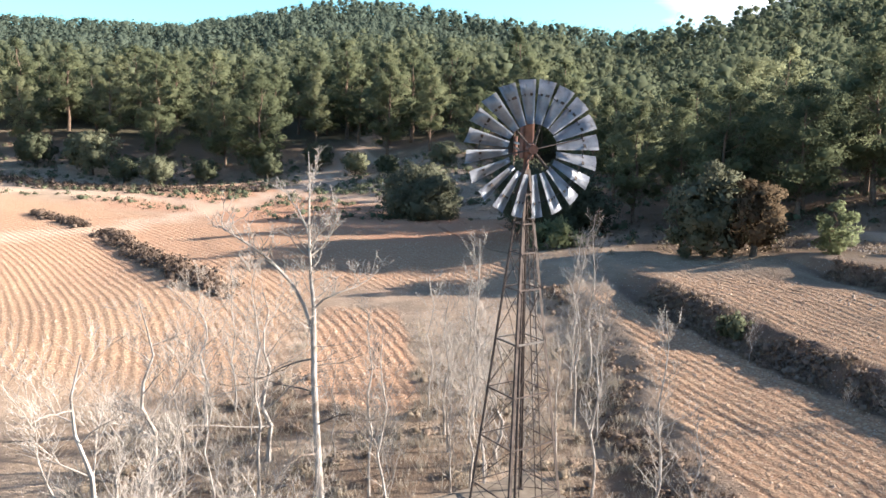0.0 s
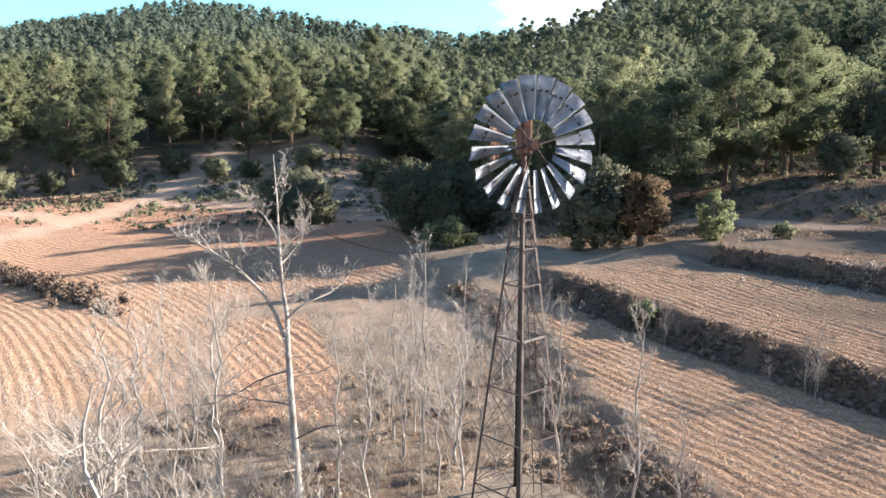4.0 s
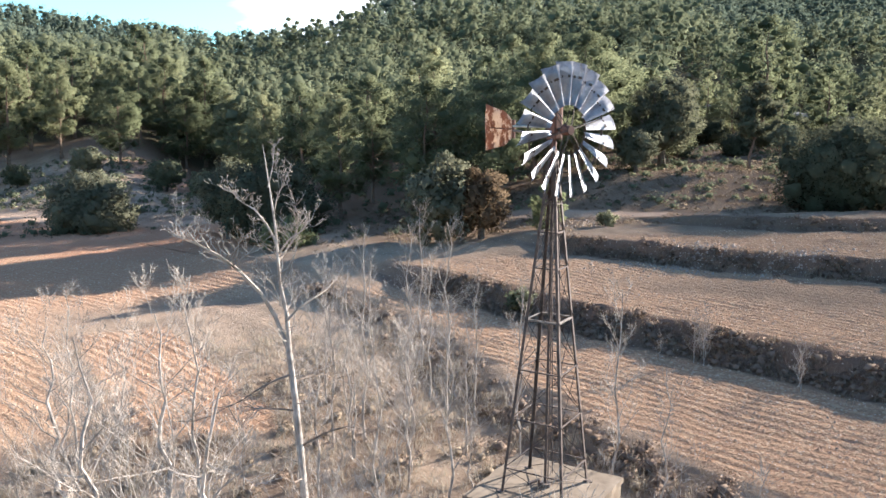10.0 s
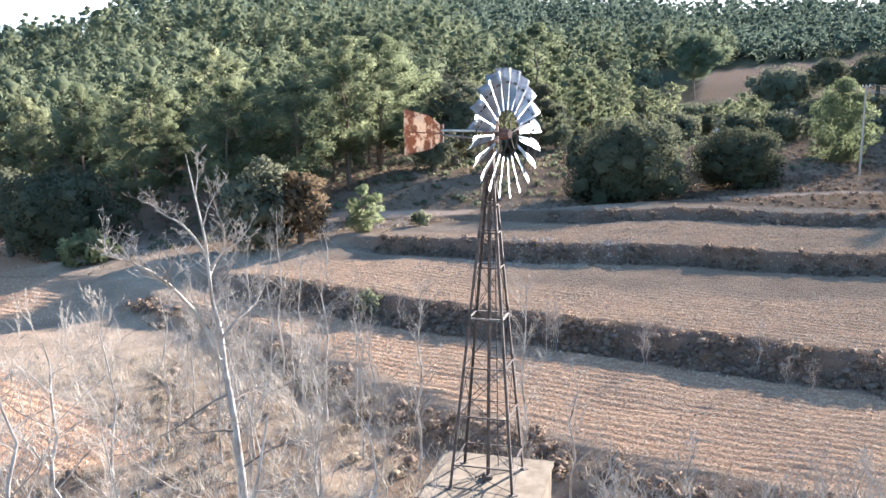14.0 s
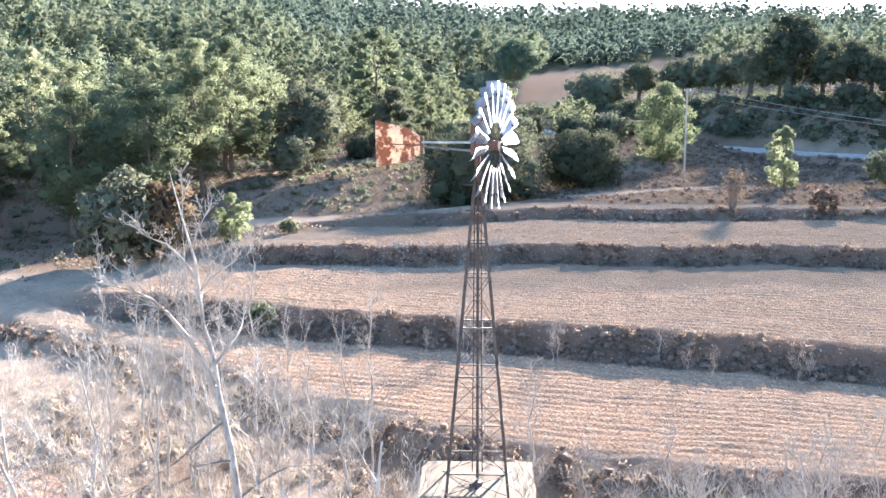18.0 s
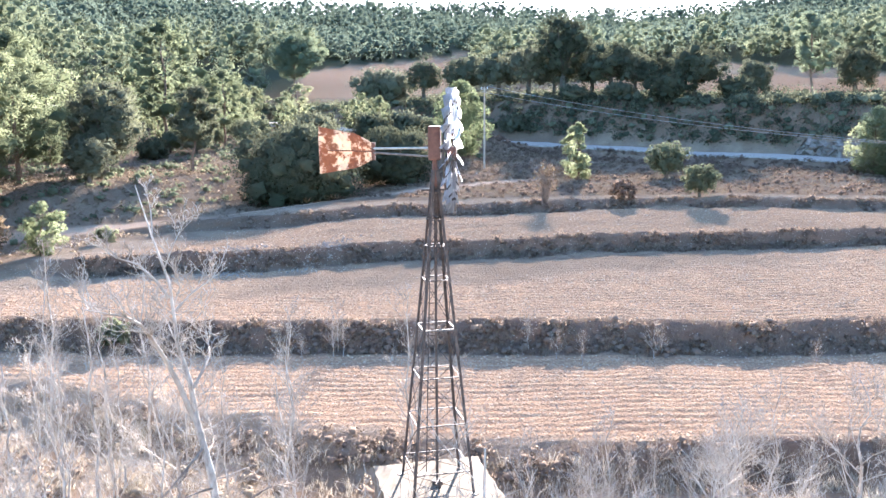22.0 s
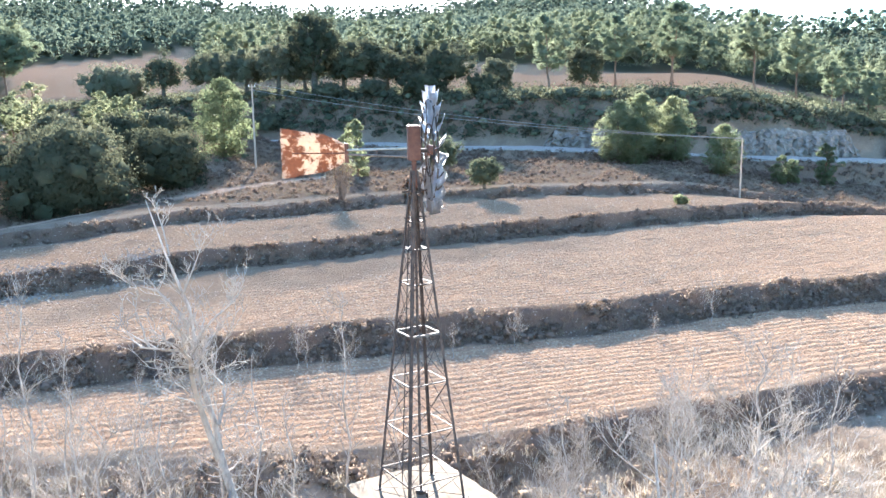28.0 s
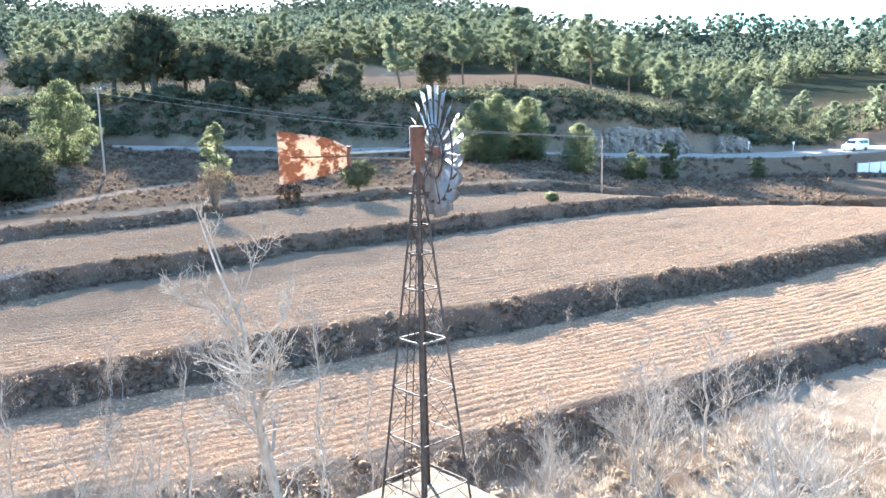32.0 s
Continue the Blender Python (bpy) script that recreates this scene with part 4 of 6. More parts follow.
def pine_wood():
    made = 0
    for (x, y, k, s) in ((2.6, 55.5, 0, 0.8), (0.5, 67, 2, 0.85), (9, 52.5, 1, 1.0), (15, 52, 3, 1.02), (21, 54.5, 0, 1.05), (27.2, 60.5, 1, 1.16), (41, 67, 3, 0.5), (-36, 114, 0, 1.2), (-61, 108, 3, 1.1), (-54, 105, 1, 1.35), (-20.6, 108, 3, 1.0), (-29, 114, 2, 1.0), (-84, 112, 0, 1.1), (-97, 108, 1, 1.1), (-73, 108, 3, 0.9), (-50, 119, 2, 0.95)):
        taken.append((x, y, 3.6))
        place_tree("pine_tree", NEAR_PINES[k], x, y, "tall Aleppo pine with a layered yellow-green crown at the wood's edge", "tree", "pines at the wood's edge", prng.uniform(0, 6), s)
    tries = 0
    while made < 222 and tries < 14000:
        tries += 1
        x = prng.uniform(-150, 122)
        e = forest_edge(x)
        deep = 46 * prng.random() ** 1.35
        y = e + 1 + deep
        apart = 6.4 if x < 0 and deep < 20 else 5.0
        if not clear(x, y, apart) or x > 120:
            continue
        taken.append((x, y, apart))
        made += 1
        near = deep < 12 and -30 < x < 62
        place_tree("pine_tree", (NEAR_PINES if near else PINES)[prng.randrange(4 if near else 6)], x, y, "Aleppo pine with a layered green crown in the wood", "tree", "pines of the wood", prng.uniform(0, 6), (prng.uniform(0.85, 1.35) if x < -8 else prng.uniform(0.65, 1.22)) if x < 50 else prng.uniform(0.42, 0.8))


pine_wood()


def far_forest():
    """The wooded hills: crowns joined into rings of wood, thinner in detail with distance."""
    nrng = np.random.default_rng(11)
    for name, r0, r1, count, lobes, per, size, tall in (("pine_forest", 90, 260, 1600, 8, 66, 0.19, 11.0), ("pine_forest", 260, 580, 7400, 4, 18, 0.46, 7.4)):
        rr = np.sqrt(nrng.uniform(r0 ** 2, r1 ** 2, count * 4))
        aa = np.radians(nrng.uniform(-36, 142, count * 4))
        x, y = rr * np.cos(aa), rr * np.sin(aa)
        z, mk = land(x, y)
        edge = np.interp(x, [-160, -104, -75, -46, -36, -12, 4, 34, 60, 96, 112, 118, 123, 140, 160, 200], [142, 146, 150, 144, 152, 124, 94, 102, 122, 138, 136, 122, 116, 124, 133, 150])
        sr = side("road", x, y)
        woody = ((sr > 78) & (x > 100)) | np.where(x < 125, y > edge, False) | (rr > 250) | ((y < -42) & (sr > 58) & (x > 100))
        ad = np.degrees(aa)
        crest_r = 470 + 90 * np.sin(np.radians(ad * 3.1 + 20)) + 40 * np.sin(np.radians(ad * 7.3))
        ok = woody & (mk["plough"] < 0.1) & (np.abs(sr) > 12) & (rr < crest_r * 1.05)
        x, y, z, sr = x[ok][:count], y[ok][:count], z[ok][:count], sr[ok][:count]
        # trees along the top of the pale field kept lower, so sunlight reaches it
        h = tall * nrng.uniform(0.7, 1.35, len(x)) * np.where((sr < 98) & (x > 100) & (y < 90), 0.62, 1.0)
        cs, rs, mids = [], [], []
        for j in range(lobes):
            t = j / (lobes - 1)
            # the lobes stand round the stem, wide below and drawn in at the rounded top
            a, o = j * 2.4 + nrng.uniform(0, 1.2, len(x)), h * ((0.235 if lobes > 7 else 0.32) - 0.20 * t ** 1.6) * nrng.uniform(0.55, 1.1, len(x))
            cs.append(np.stack([x + o * np.cos(a), y + o * np.sin(a), z + h * ((0.26 if lobes > 7 else 0.16) + (0.62 if lobes > 7 else 0.68) * t + nrng.uniform(-0.05, 0.05, len(x)))], 1))
            mids.append(np.stack([x, y, z + h * 0.45], 1))
            rs.append(h * nrng.uniform(0.12, 0.19, len(x)) * (1.05 if lobes > 7 else 1.8))
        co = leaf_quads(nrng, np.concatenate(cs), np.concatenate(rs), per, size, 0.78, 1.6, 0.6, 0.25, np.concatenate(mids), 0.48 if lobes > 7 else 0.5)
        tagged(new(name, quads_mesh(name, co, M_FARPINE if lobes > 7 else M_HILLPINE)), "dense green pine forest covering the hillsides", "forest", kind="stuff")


far_forest()

# ---- single trees and bushes ----


def oak_meshes(seed, width, height, clumps, per, size, leaf=None, trunk_h=0.25, bark=None):
    """A broad, dense crown that comes down low, on a short forked trunk."""
    rng, nrng = random.Random(seed), np.random.default_rng(seed)
    v, f, cs, rs = [], [], [], []
    r0 = 0.035 * height + 0.05
    stem = [Vector((0, 0, -0.3)), Vector((0.1 * rng.uniform(-1, 1), 0.1, height * trunk_h * 0.6)), Vector((0.15 * rng.uniform(-1, 1), 0, height * max(0.2, trunk_h)))]
    tube_path(v, f, stem, [r0 * 1.2, r0, r0 * 0.8], 7)
    for k in range(clumps):
        t = (k + 0.5) / clumps
        a = k * 2.399 + rng.uniform(-0.4, 0.4)
        el = math.asin(min(1, max(-1, 1 - 1.75 * t)))
        rad = rng.uniform(0.52, 1.02)
        x, y = math.cos(a) * math.cos(el) * rad * width / 2, math.sin(a) * math.cos(el) * rad * width / 2
        low = height * trunk_h * 0.9
        z = low + (height - low) * (0.40 + 0.55 * math.sin(el) * rad + rng.uniform(-0.05, 0.05))
        cs.append((x, y, z))
        rs.append(width * rng.uniform(0.09, 0.20))
        if k % 3 == 0 and trunk_h > 0.2:
            tube_path(v, f, [stem[-1], Vector((x * 0.5, y * 0.5, (stem[-1].z + z) / 2)), Vector((x, y, z))], [r0 * 0.45, r0 * 0.3, 0.015], 4)
    for k in range(max(3, clumps // 3)):
        cs.append((rng.uniform(-0.25, 0.25) * width, rng.uniform(-0.25, 0.25) * width, height * rng.uniform(max(0.15, trunk_h), 0.75)))
        rs.append(width * 0.24)
    co, soft = leaf_quads(nrng, cs, rs, per, size, 0.85, 1.3, 0.4, 0.25, (0, 0, height * 0.4), 0.5)
    co[..., 2] = np.maximum(co[..., 2], 0.02)
    return mesh_from("trunk", v, f, bark or M_OAKBARK), quads_mesh("crown", (co, soft), leaf or M_OAK)


OAK_A = oak_meshes(21, 11.5, 8.2, 110, 300, 0.15, trunk_h=0.03)
OAK_B = oak_meshes(22, 8.8, 6.6, 84, 280, 0.14, trunk_h=0.03)
OAK_C = oak_meshes(23, 6.0, 7.5, 52, 150, 0.15, trunk_h=0.2)
OAK_D = oak_meshes(24, 7.0, 9.5, 60, 160, 0.16, trunk_h=0.25)
ROUND = oak_meshes(25, 8.8, 6.8, 84, 230, 0.17, trunk_h=0.03)
BUSH = [oak_meshes(30 + i, 2.0, 1.5, 16, 34, 0.18, leaf, 0.05) for i, leaf in enumerate((M_SCRUB, M_OLIVE, M_OAK))]
OAK_E = oak_meshes(28, 8.8, 6.6, 52, 50, 0.36, trunk_h=0.03)
FIELD_PINES = [pine_meshes(s, h, w, c, 150, 0.115, cf, M_TALLPINE, 6, point=0.4) for s, h, w, c, cf in ((55, 13.0, 3.7, 7, 0.40), (56, 13.5, 4.0, 7, 0.44), (57, 12.0, 3.4, 7, 0.36))]
GROVE_OAKS = [oak_meshes(81, 8.6, 8.2, 46, 130, 0.17, trunk_h=0.36), oak_meshes(82, 6.8, 9.0, 42, 130, 0.17, trunk_h=0.38), oak_meshes(83, 8.2, 14.0, 66, 130, 0.18, trunk_h=0.30), oak_meshes(84, 11.0, 7.0, 66, 110, 0.18, trunk_h=0.22)]
OLIVE = oak_meshes(40, 5.0, 4.6, 36, 130, 0.15, M_OLIVE, 0.28)
LIGHT = [pine_meshes(50, 8.6, 3.5, 9, 210, 0.105, 0.08, M_YPINE, 7, 0.0), pine_meshes(51, 5.4, 1.6, 8, 190, 0.082, 0.06, M_YPINE, 5, 0.0), pine_meshes(52, 3.3, 1.25, 7, 180, 0.065, 0.05, M_YPINE, 5, 0.0)]
BEND_PINES = [pine_meshes(s, h, w, c, 90, 0.125, cf, M_TALLPINE, 6, point=pt) for s, h, w, c, cf, pt in ((58, 11.0, 3.8, 7, 0.18, 0.42), (59, 12.5, 3.6, 8, 0.26, 0.5), (60, 9.5, 3.4, 7, 0.14, 0.5))]
UMBRELLA = pine_meshes(53, 12.0, 5.4, 6, 200, 0.18, 0.40, M_TALLPINE, 8, point=0.3)
IVY = pine_meshes(54, 8.8, 2.5, 7, 170, 0.12, 0.40, M_OAK)

place_tree("holm_oak", OAK_A, 42.2, 41.8, "broad dark holm oak with a crown down to the ground", "tree", "", 0.3, 0.92)
place_tree("holm_oak", OAK_B, 54.9, 40.0, "smaller dark holm oak on the terrace edge", "tree", "", 1.2, 0.86)
place_tree("holm_oak", ROUND, -19.7, 69.6, "round blackish holm oak beside the red earth", "tree", "", 2.0, 0.92, gz(-19.7, 69.6) - 0.6)
place_tree("holm_oak", OAK_B, -3.4, 51.5, "dark holm oak in the shade of the pines", "tree", "", 0.8, 0.92)
place_tree("holm_oak", OAK_D, -6.8, 55.0, "dark holm oak in the shade of the pines", "tree", "", 2.4, 0.7)
place_tree("oak_tree", OAK_D, 34.5, 58.5, "tall dark oak standing before the pines", "tree", "", 0.7, 0.95)
place_tree("holm_oak", OAK_C, 29.5, 54.0, "small round holm oak on the slope", "tree", "", 1.1, 0.62)
place_tree("oak_tree", oak_meshes(26, 4.6, 6.2, 46, 150, 0.17, M_OAK, 0.04), 7.2, 39.3, "dark green bushy oak at the end of the terrace", "tree")
place_tree("withered_oak", oak_meshes(27, 4.0, 5.8, 34, 110, 0.15, M_BROWN, 0.04), 10.2, 39.0, "half-withered oak with brown leaves", "tree")
place_tree("young_pine", LIGHT[2], 14.9, 39.5, "bright green young pine alone on the bank", "tree", "", 0.5)
place_tree("bush", BUSH[1], 20.0, 39.6, "small rounded grey-green bush on the stony bank", "bush", "", 0.4, 0.75)
place_tree("bush", oak_meshes(41, 3.6, 2.2, 26, 46, 0.2, M_YPINE, 0.05), -3.0, 43.5, "bright green bush below the dark oaks", "bush")
place_tree("ivy_clad_pine", IVY, 41.7, 54.7, "leaning pine with a dark ivy-covered trunk", "tree", "", 0.0, 0.95)
place_tree("young_tree", LIGHT[1], 67.4, 25.0, "slim light green tree beside the track", "tree", "", 0.4, 1.08)
place_tree("pine_tree", LIGHT[0], 78.2, 45.9, "light green pine standing by the road", "tree", "", 1.3, 1.06)
place_tree("bush", BUSH[0], 53.4, 14.7, "low grey-brown bush on the terrace bank", "bush", "", 0.9, 1.05)
place_tree("olive_tree", OLIVE, 57.2, 9.3, "small rounded olive-like tree on the bank", "tree", "", 0.2, 0.62)
place_tree("bush", OLIVE, 72.8, 17.2, "grey-green bushy tree below the road", "tree", "", 1.0, 0.84)
place_tree("bush", oak_meshes(42, 1.3, 0.9, 12, 34, 0.14, M_YPINE, 0.05), 56.0, -7.8, "yellow-green shrub on the terrace edge", "bush")
for x, y, s, k in ((84.5, -1.5, 0.80, 0), (87.5, -4.0, 0.86, 0), (90.0, -7.5, 0.80, 0), (86.5, -8.0, 0.62, 0), (82.5, -3.5, 0.6, 0), (79.5, -13.0, 0.62, 0), (86.0, -24.6, 0.85, 1), (81.5, -19.0, 0.9, 2), (83.0, -20.6, 0.8, 2), (92, -37, 0.8, 2)):
    place_tree("young_pine", LIGHT[k], x, y, "light green bushy young pine beside the road", "tree", "young pines by the road", x, s)


def thorn_bush():
    rng = random.Random(9)
    v, f = [], []
    for i in range(60):
        a, sp = rng.uniform(0, 6.28), rng.uniform(0.2, 1.7)
        h = rng.uniform(1.8, 3.5)
        p = [Vector((0.12 * math.cos(a), 0.12 * math.sin(a), -0.2)), Vector((sp * 0.35 * math.cos(a), sp * 0.35 * math.sin(a), h * 0.5)), Vector((sp * math.cos(a + 0.2), sp * math.sin(a + 0.2), h))]
        tube_path(v, f, p, [0.03, 0.018, 0.006], 3)
        for j in range(7):
            q = p[1].lerp(p[2], rng.random())
            e = q + Vector((rng.uniform(-0.5, 0.5), rng.uniform(-0.5, 0.5), rng.uniform(0.0, 0.5)))
            tube_path(v, f, [q, e], [0.010, 0.004], 3)
    cs = np.array([(rng.uniform(-1.2, 1.2), rng.uniform(-1.2, 1.2), rng.uniform(1.0, 3.0)) for _ in range(20)])
    co = leaf_quads(np.random.default_rng(9), cs, np.full(20, 0.55), 22, 0.12, 1.0)
    return mesh_from("branchwork", v, f, M_DARKTWIG), quads_mesh("foliage", co, M_BROWN)


place_tree("thorn_bush", thorn_bush(), 47.6, 19.4, "bare brown thorn bush growing on the bank", "bush", names=("branchwork", "foliage"))

# trees and bushes scattered over the rough slope below the wood
srng = random.Random(31)
slope = []
while len(slope) < 46:
    x, y = srng.uniform(44, 110), srng.uniform(50, 104)
    if (x < 60 and y < 68) or y > float(np.interp(x, WOOD_X, WOOD_Y)) + 1 or side("road", np.array([x]), np.array([y]))[0] > -15 or min([9] + [math.hypot(x - a, y - b) for a, b in slope]) < 4 or min(abs(float(side(k_, np.array([x]), np.array([y]))[0])) for k_ in ("te", "b3")) < 3:
        continue
    slope.append((x, y))
    k = srng.random()
    if k < 0.45:
        place_tree("oak_tree", OAK_E, x, y, "small dark oak on the scrubby slope", "tree", "oaks on the slope", x, srng.uniform(0.3, 0.62))
    elif k < 0.7:
        place_tree("bush", OLIVE, x, y, "rounded grey-green bush on the scrubby slope", "bush", "bushes on the slope", x, srng.uniform(0.4, 0.8))
    else:
        place_tree("pine_tree", PINES[srng.randrange(6)], x, y, "pine scattered on the scrubby slope", "tree", "pines on the slope", x, srng.uniform(0.45, 0.8))

for x, y, s in ((-79, 99.5, 1.5), (-72, 97, 0.9), (-66, 96, 1.0), (-60, 99.5, 0.8), (-46, 110, 0.9), (-39, 107, 0.8), (-33, 104, 0.7), (-90, 101, 1.2), (-97, 97, 1.0), (-52, 103.5, 1.0), (-24, 101, 0.8), (-14, 95, 0.9), (-9, 84, 0.8), (-84, 105, 1.1)):
    place_tree("olive_tree", OLIVE, x, y, "grey-green bushy tree among scrub below the pines", "tree", "bushy trees below the pines", x, s)
place_tree("bush", BUSH[1], 7.4, 22.5, "dark green bush on the lip of the terrace bank", "bush", "", 0.7, 0.8)

# row along the far field's edge, the dark grove above the road, and trees on the slope
for x, y, s, k in ((121.2, 19.4, 0.95, "o"), (118.2, 10.7, 1.0, 2), (127.9, 6.1, 1.1, "o"), (128.2, 0.8, 0.85, 4), (133.7, -8.1, 1.03, 0), (139, -22, 1.0, 1), (140, -29, 0.9, 1), (143, -37, 0.85, 0), (147, -43, 0.7, 2), (136, -34, 0.7, 2)):
    if k == "o":
        place_tree("oak_tree", OAK_C, x, y, "round grey-green tree at the edge of the pale field", "tree", "trees along the pale field", x, s * 0.92)
    else:
        place_tree("pine_tree", FIELD_PINES[k % 3], x, y, "tall bare-trunked pine at the edge of the pale field", "tree", "trees along the pale field", x, s)
for x, y, s, k in ((127.5, 93.5, 1.1, 3), (124.5, 81.5, 1.0, 1), (123.5, 71.5, 1.05, 0), (121.5, 63.5, 1.03, 0), (120, 56.8, 1.1, 1), (119.2, 50.0, 1.06, 2), (118.3, 41.3, 1.14, 0), (117, 36.6, 0.85, 1), (114.5, 32.0, 0.82, 1), (113, 26, 1.0, 0), (122, 46, 0.95, 1), (122, 53, 0.9, 0), (109, 28.4, 0.62, 3), (112.5, 19.8, 0.52, 3), (111, 37, 0.4, 3), (112, 45, 0.42, 3), (111, 55, 0.45, 3)):
    place_tree("oak_tree", GROVE_OAKS[k], x, y, ("spreading dark oak in the grove above the road", "slender dark oak in the grove above the road", "tallest dark oak of the grove above the road", "broad low dark oak above the road")[k], "tree", "dark grove above the road", y, s)
for x, y, s, k in ((145, 132, 1.2, "u"), (59.8, 79.5, 1.32, 4), (71.2, 82.9, 0.7, 3), (79.6, 59.2, 0.6, 3), (81.8, 86.7, 0.6, 3), (42.9, 79.3, 0.6, 3), (65.9, 75.1, 0.8, 4), (88, 66, 0.55, 3), (62, 96, 0.8, 0), (75, 100, 0.7, 2), (92, 98, 0.7, 1), (86, 112, 0.8, 0), (47, 86, 0.8, 2), (29, 71, 0.9, 2)):
    place_tree("pine_tree", UMBRELLA if k == "u" else PINES[k], x, y, "umbrella-shaped pine beside the red field" if k == "u" else "pine scattered on the scrubby slope", "tree", "pines on the slope", x, s)
for x, y, s, k in ((114.6, -40.4, 0.62, 1), (123.2, -46.9, 0.6, 4), (119.3, -57.5, 0.55, 1), (121, -36, 0.6, 4), (140, -59.6, 0.6, 1), (131, -52, 0.62, 4), (142, -46, 0.6, 2), (118, -70, 0.5, 4), (150, -56, 0.7, 1), (136, -72, 0.7, 0)):
    place_tree("pine_tree", BEND_PINES[k % 3], x, y, "bushy pine on the slope beside the bend of the road", "tree", "pines at the bend", y, s)

# ---- bare trees of the grove ----


def bare_tree(seed, height, trunk_r, spread, first=0.30, levels=4, twigs=5, forks=7, crook=0.10, lean=(0, 0), bark=None, tip_r=0.006, upright=0.0):
    """A leafless tree: trunk, limbs and fine twigs, in two meshes."""
    rng = random.Random(seed)
    tv, tf, bv, bf = [], [], [], []
    n_ = 9
    pts = [Vector((0, 0, -0.25))]
    for i in range(1, n_ + 1):
        t = i / n_
        pts.append(Vector((lean[0] * t * t + crook * math.sin(i * 1.9 + seed), lean[1] * t * t + crook * math.cos(i * 1.4 + seed * 2), height * t)))
    pts[1].x *= 0.3
    tube_path(tv, tf, pts, [trunk_r * (1.3 if i == 0 else (1 - 0.9 * i / n_)) + tip_r for i in range(n_ + 1)], 8)

    def limb(p, d, length, r, level):
        seg = 4 if level == 0 else 2 if level == 1 else 1
        q = [p]
        for i in range(seg):
            d = (d + Vector((rng.uniform(-1, 1), rng.uniform(-1, 1), rng.uniform(-0.5, 0.9))) * 0.32).normalized()
            q.append(q[-1] + d * length / seg)
        tube_path(bv, bf, q, [max(tip_r * 0.7, r * (1 - 0.78 * i / seg)) for i in range(seg + 1)], 5 if level == 0 else 3)
        if level >= levels - 1:
            return
        kids = twigs if level < 2 else max(2, twigs - 2)
        for i in range(kids):
            t = rng.uniform(0.25, 1.0)
            k = min(seg - 1, int(t * seg))
            o = q[k].lerp(q[k + 1], t * seg - k)
            nd = (d * 0.75 + Vector((rng.uniform(-1, 1), rng.uniform(-1, 1), rng.uniform(-0.15, 0.9)))).normalized()
            limb(o, nd, length * rng.uniform(0.38, 0.62), max(tip_r * 0.8, r * 0.42), level + 1)
    for i in range(forks):
        t = first + (0.97 - first) * (i + rng.random() * 0.8) / forks
        k = min(n_ - 1, int(t * n_))
        o = pts[k].lerp(pts[k + 1], t * n_ - k)
        a = i * 2.4 + rng.uniform(-0.5, 0.5)
        up = rng.uniform(0.35, 1.1) + upright
        d = Vector((math.cos(a), math.sin(a), up)).normalized()
        limb(o, d, spread * (1.15 - 0.75 * t) * rng.uniform(0.7, 1.2), trunk_r * (1 - 0.8 * t) * 0.46, 0)
    return mesh_from("trunk", tv, tf, bark or M_WHITEBARK), mesh_from("crown", bv, bf, M_TWIG)


